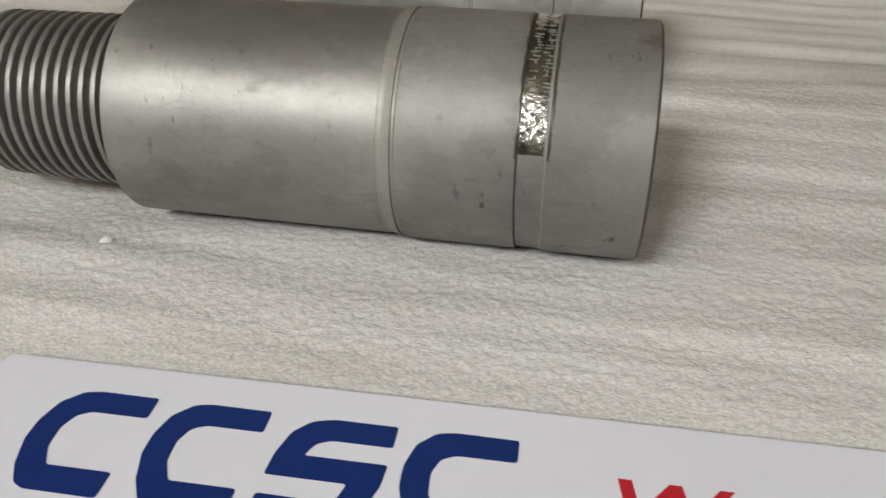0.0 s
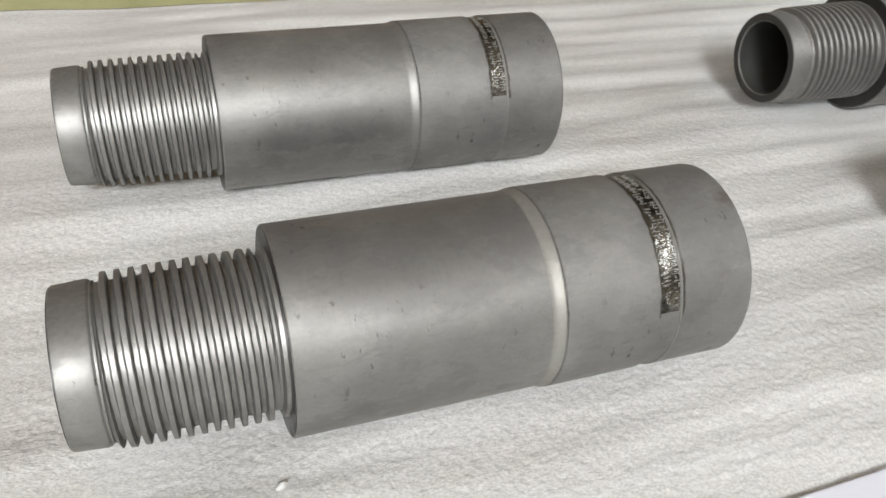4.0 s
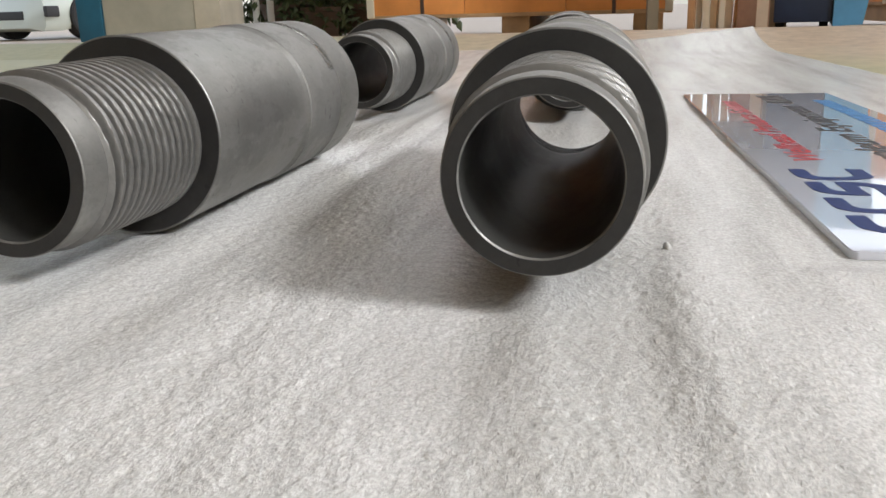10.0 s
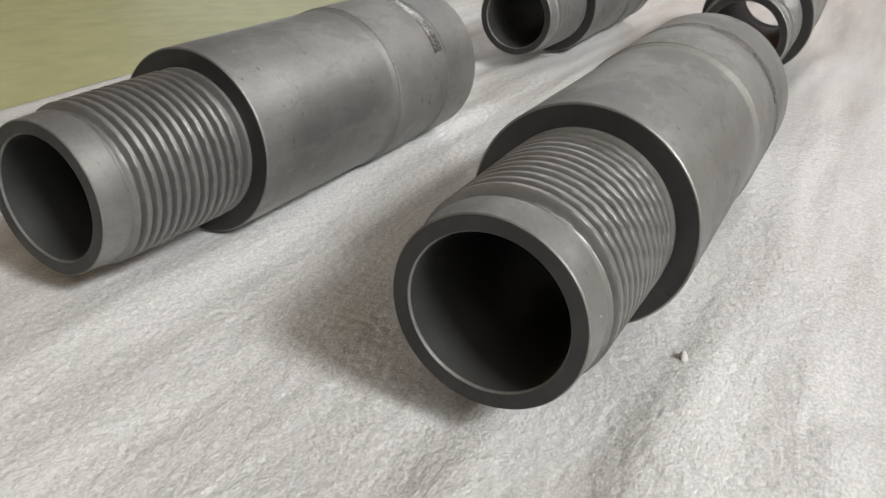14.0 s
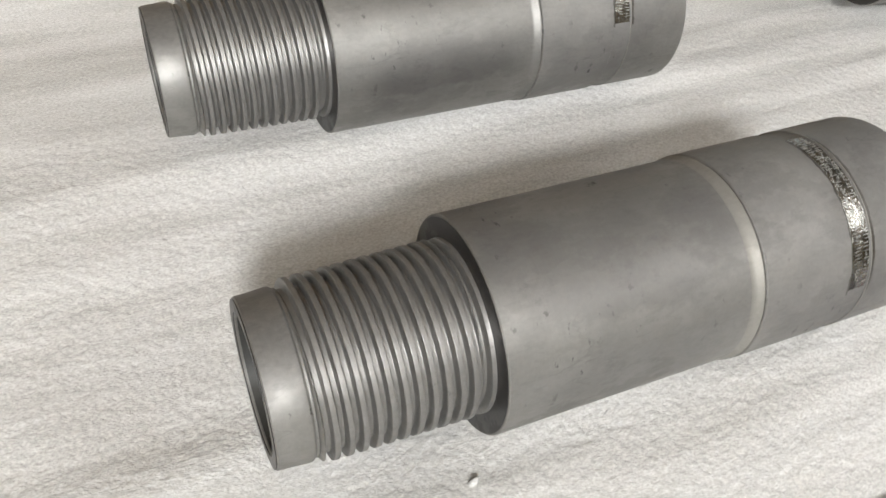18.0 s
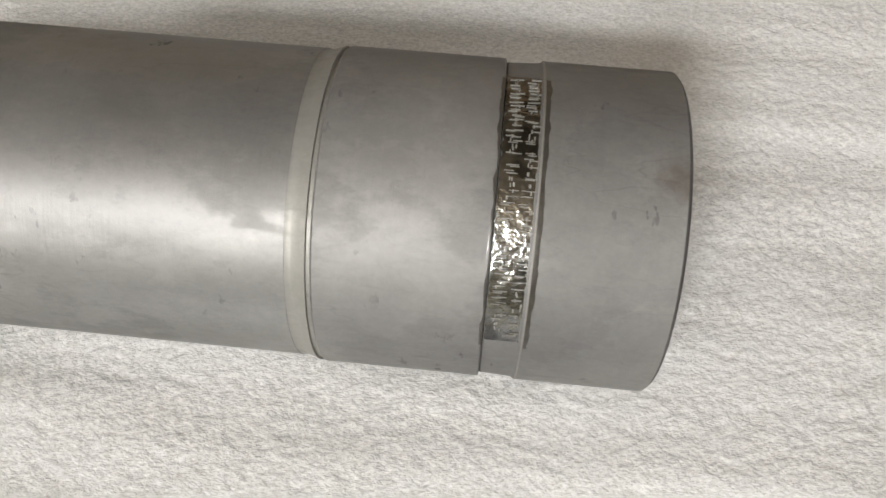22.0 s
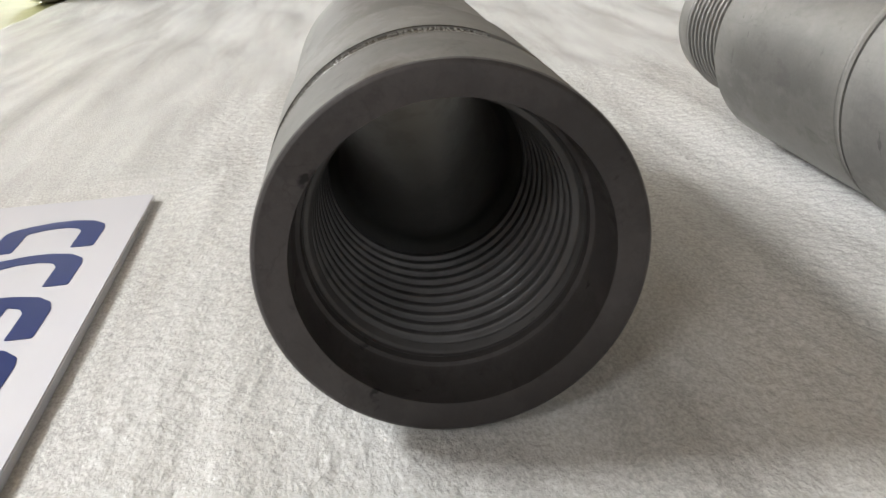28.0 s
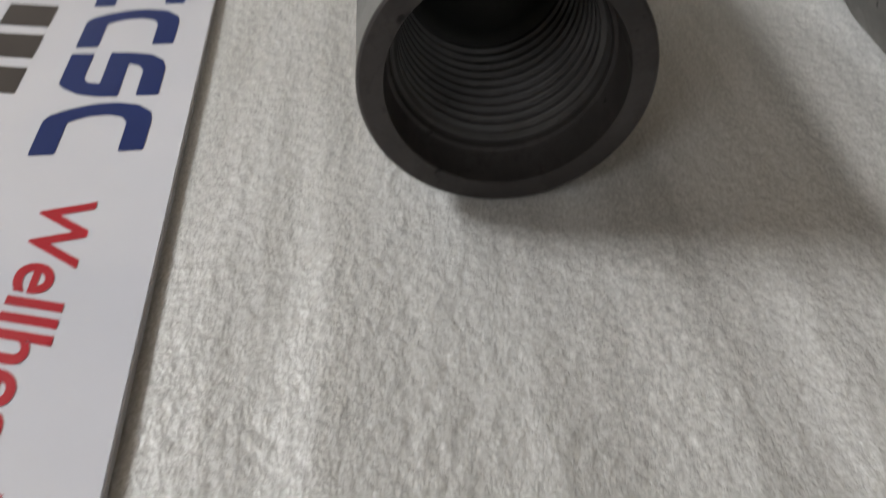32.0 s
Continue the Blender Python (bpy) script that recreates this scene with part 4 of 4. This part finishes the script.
def potted_plant(x, y, s, seed, pot_mat):
    rnd = random.Random(seed)
    top = thing("potted_plant", "leafy green plant in a clay pot by the pillar", "plant", "potted plants", far(2.3, 0.0122) @ pose(x, y, 0, 0, 0, rnd.uniform(0, 360)))
    bm = bmesh.new()
    prof = [(0.0, 0.001), (0.0, 0.085), (0.01, 0.09), (0.14, 0.115), (0.145, 0.125), (0.17, 0.128), (0.17, 0.115), (0.13, 0.105), (0.125, 0.001)]
    lathe(bm, [(a * s, r * s) for a, r in prof], 28)
    pot = part("pot", bm, pot_mat, top, "clay pot")
    pot.matrix_local = pose(0, 0, -0.004, 0, -90, 0)
    bm = bmesh.new()
    for k in range(5):
        a = rnd.uniform(0, 6.28)
        h = rnd.uniform(0.3, 0.7) * s
        p0, p1 = Vector((0.02 * math.cos(a), 0.02 * math.sin(a), 0.10 * s)), Vector((0.16 * math.cos(a), 0.16 * math.sin(a), 0.12 * s + h))
        for q in range(4):
            c0, c1 = p0.lerp(p1, q / 4), p0.lerp(p1, (q + 1) / 4)
            r0, r1 = 0.008 * (1 - q / 5), 0.008 * (1 - (q + 1) / 5)
            lo = [bm.verts.new((c0.x + r0 * math.cos(t), c0.y + r0 * math.sin(t), c0.z)) for t in (0, 2.1, 4.2)]
            hi = [bm.verts.new((c1.x + r1 * math.cos(t), c1.y + r1 * math.sin(t), c1.z)) for t in (0, 2.1, 4.2)]
            for i in range(3):
                bm.faces.new((lo[i], lo[(i + 1) % 3], hi[(i + 1) % 3], hi[i]))
    part("stems", bm, BARK, top, "thin brown stems")
    bm = bmesh.new()
    for k in range(760):
        a, rr, z = rnd.uniform(0, 6.28), 0.26 * s * math.sqrt(rnd.random()), s * rnd.uniform(0.02, 0.85)
        c = Vector((rr * math.cos(a), rr * math.sin(a), z))
        L, w = rnd.uniform(0.035, 0.075) * s, rnd.uniform(0.012, 0.022) * s
        m = Euler((rnd.uniform(-1.1, 1.1), rnd.uniform(-1.1, 1.1), rnd.uniform(0, 6.28))).to_matrix()
        vs = [bm.verts.new(c + m @ Vector(v)) for v in ((0, 0, 0), (L * 0.45, w, 0.006), (L, 0, -0.008), (L * 0.45, -w, 0.006))]
        bm.faces.new(vs)
    crown = part("leaves", bm, LEAF, top, "small dark green leaves", 0)
    crown["kind"] = "stuff"
    return top


for k, (x, y, sc) in enumerate(((3.15, 1.30, 0.8), (3.1, 1.12, 0.7), (3.2, 0.96, 0.75), (3.5, 1.45, 1.1), (3.6, 1.18, 1.2), (3.55, 0.90, 1.1))):
    potted_plant(x, y, sc, 60 + k, CLAY)
for y in (1.354, 1.294):
    bm = bmesh.new()
    lathe(bm, [(-0.004, 0.001), (-0.004, 0.014), (1.5, 0.014), (1.5, 0.001)], 20)
    ob = finish(bm, "thin_pole", WHITE_TIN)
    ob.matrix_world = far(2.3, 0.0122) @ pose(2.98, y, 0, 0, -90, 0)
    tagged(ob, "thin white painted pole standing between the plants", "pole", "white poles")


def parked_car():
    """A white hatchback; only the lower front comes into view."""
    top = thing("parked_car", "white parked car with alloy wheels behind the pillar", "car", m=pose(10.5, 6.96, -0.174, 0, 0, 165))
    # car space: x forward, y to its left; the wheel that is seen stands at the origin
    half = 0.80
    sections = ((0.72, 0.16, 0.50, 0.55), (0.64, 0.12, 0.66, 0.72), (0.40, 0.12, 0.78, 0.78), (0.0, 0.19, 0.88, 0.80), (-0.5, 0.18, 0.94, 0.81), (-1.0, 0.18, 1.0, 0.81),
                (-1.9, 0.18, 1.02, 0.81), (-2.6, 0.19, 1.02, 0.80), (-3.1, 0.24, 0.98, 0.74), (-3.3, 0.34, 0.9, 0.66))
    bm = bmesh.new()
    rings = []
    for x, z0, z1, w in sections:
        prof = [(-w + 0.05, z0), (-w, z0 + 0.07), (-w - 0.012, (z0 + z1) * 0.5), (-w + 0.03, z1 - 0.05), (-w + 0.10, z1), (0, z1 + 0.02),
                (w - 0.10, z1), (w - 0.03, z1 - 0.05), (w + 0.012, (z0 + z1) * 0.5), (w, z0 + 0.07), (w - 0.05, z0)]
        rings.append([bm.verts.new((x, y - half, z)) for y, z in prof])
    for p, q in zip(rings, rings[1:]):
        for i in range(len(p)):
            j = (i + 1) % len(p)
            bm.faces.new((p[i], p[j], q[j], q[i]))
    bm.faces.new(rings[0])
    bm.faces.new(rings[-1][::-1])
    part("body", bm, CAR_PAINT, top, "white painted body", 40)
    bm = bmesh.new()
    rings = []
    for x, z, w in ((-0.55, 0.96, 0.70), (-1.1, 1.38, 0.62), (-2.3, 1.42, 0.62), (-3.1, 1.02, 0.66)):
        rings.append([bm.verts.new((x, y - half, zz)) for y, zz in ((-w, 0.94), (-w + 0.05, z), (w - 0.05, z), (w, 0.94))])
    for p, q in zip(rings, rings[1:]):
        for i in range(4):
            j = (i + 1) % 4
            bm.faces.new((p[i], p[j], q[j], q[i]))
    bm.faces.new(rings[0])
    bm.faces.new(rings[-1][::-1])
    part("cabin", bm, DARK, top, "dark glazed cabin", 40)
    part("lower_grille", boxed(0.66, 0.735, -half - 0.42, -half + 0.42, 0.27, 0.38, bevel=0.01), DARK, top, "black lower grille")
    part("fog_lamp", boxed(0.46, 0.66, -0.075, 0.0, 0.30, 0.44, bevel=0.02), DARK, top, "dark fog lamp recess")
    part("headlight", boxed(0.50, 0.64, -0.15, -0.03, 0.56, 0.66, bevel=0.02), ALLOY, top, "clear headlight")
    for wx in (0.0, -2.55):
        for wy, out in ((0.0, 1), (-2 * half, -1)):
            bm = bmesh.new()
            lathe(bm, [(-0.10, 0.19), (-0.10, 0.275), (-0.085, 0.30), (0.085, 0.30), (0.10, 0.275), (0.10, 0.19)], 48)
            tyre = part("wheel", bm, RUBBER, top, "black tyre")
            tyre.matrix_local = pose(wx, wy - 0.06 * out, 0.30, 0, 0, 90 * out)
            bm = bmesh.new()
            lathe(bm, [(-0.06, 0.16), (-0.06, 0.195), (0.098, 0.205), (0.098, 0.185), (-0.02, 0.165)], 48)
            for k in range(5):
                a = 2 * math.pi * k / 5 + 0.3
                for da in (-0.16, 0.16):
                    vs = []
                    for xx in (0.055, 0.088):
                        for rr, ww in ((0.03, 0.020), (0.19, 0.016)):
                            for sgn in (-1, 1):
                                q = a + (da if rr > 0.1 else da * 0.3)
                                vs.append(bm.verts.new((xx, rr * math.cos(q) - sgn * ww * math.sin(q), rr * math.sin(q) + sgn * ww * math.cos(q))))
                    for f in ((0, 1, 3, 2), (4, 6, 7, 5), (0, 4, 5, 1), (2, 3, 7, 6), (0, 2, 6, 4), (1, 5, 7, 3)):
                        bm.faces.new([vs[i] for i in f])
            lathe(bm, [(0.05, 0.002), (0.05, 0.04), (0.095, 0.036), (0.10, 0.002)], 24)
            rim = part("rim", bm, ALLOY, tyre, "spoked alloy rim", 35)
    return top


parked_car()


def carton_by_roll():
    top = thing("carton", "open pale brown cardboard carton standing behind the foam roll", "carton", m=pose(-1.9, 1.15, -0.008, 0, 0, 8))
    part("carton_body", boxed(-0.35, 0.35, -0.45, 0.45, -0.004, 0.5, bevel=0.004), CARD, top)
    part("carton_flap", boxed(-0.35, -0.345, -0.45, 0.45, 0.5, 0.62), CARD, top)
    part("carton_tape", boxed(0.3505, 0.352, -0.03, 0.03, 0.0, 0.5), PAPER, top, "pale tape", 0)
    return top


carton_by_roll()
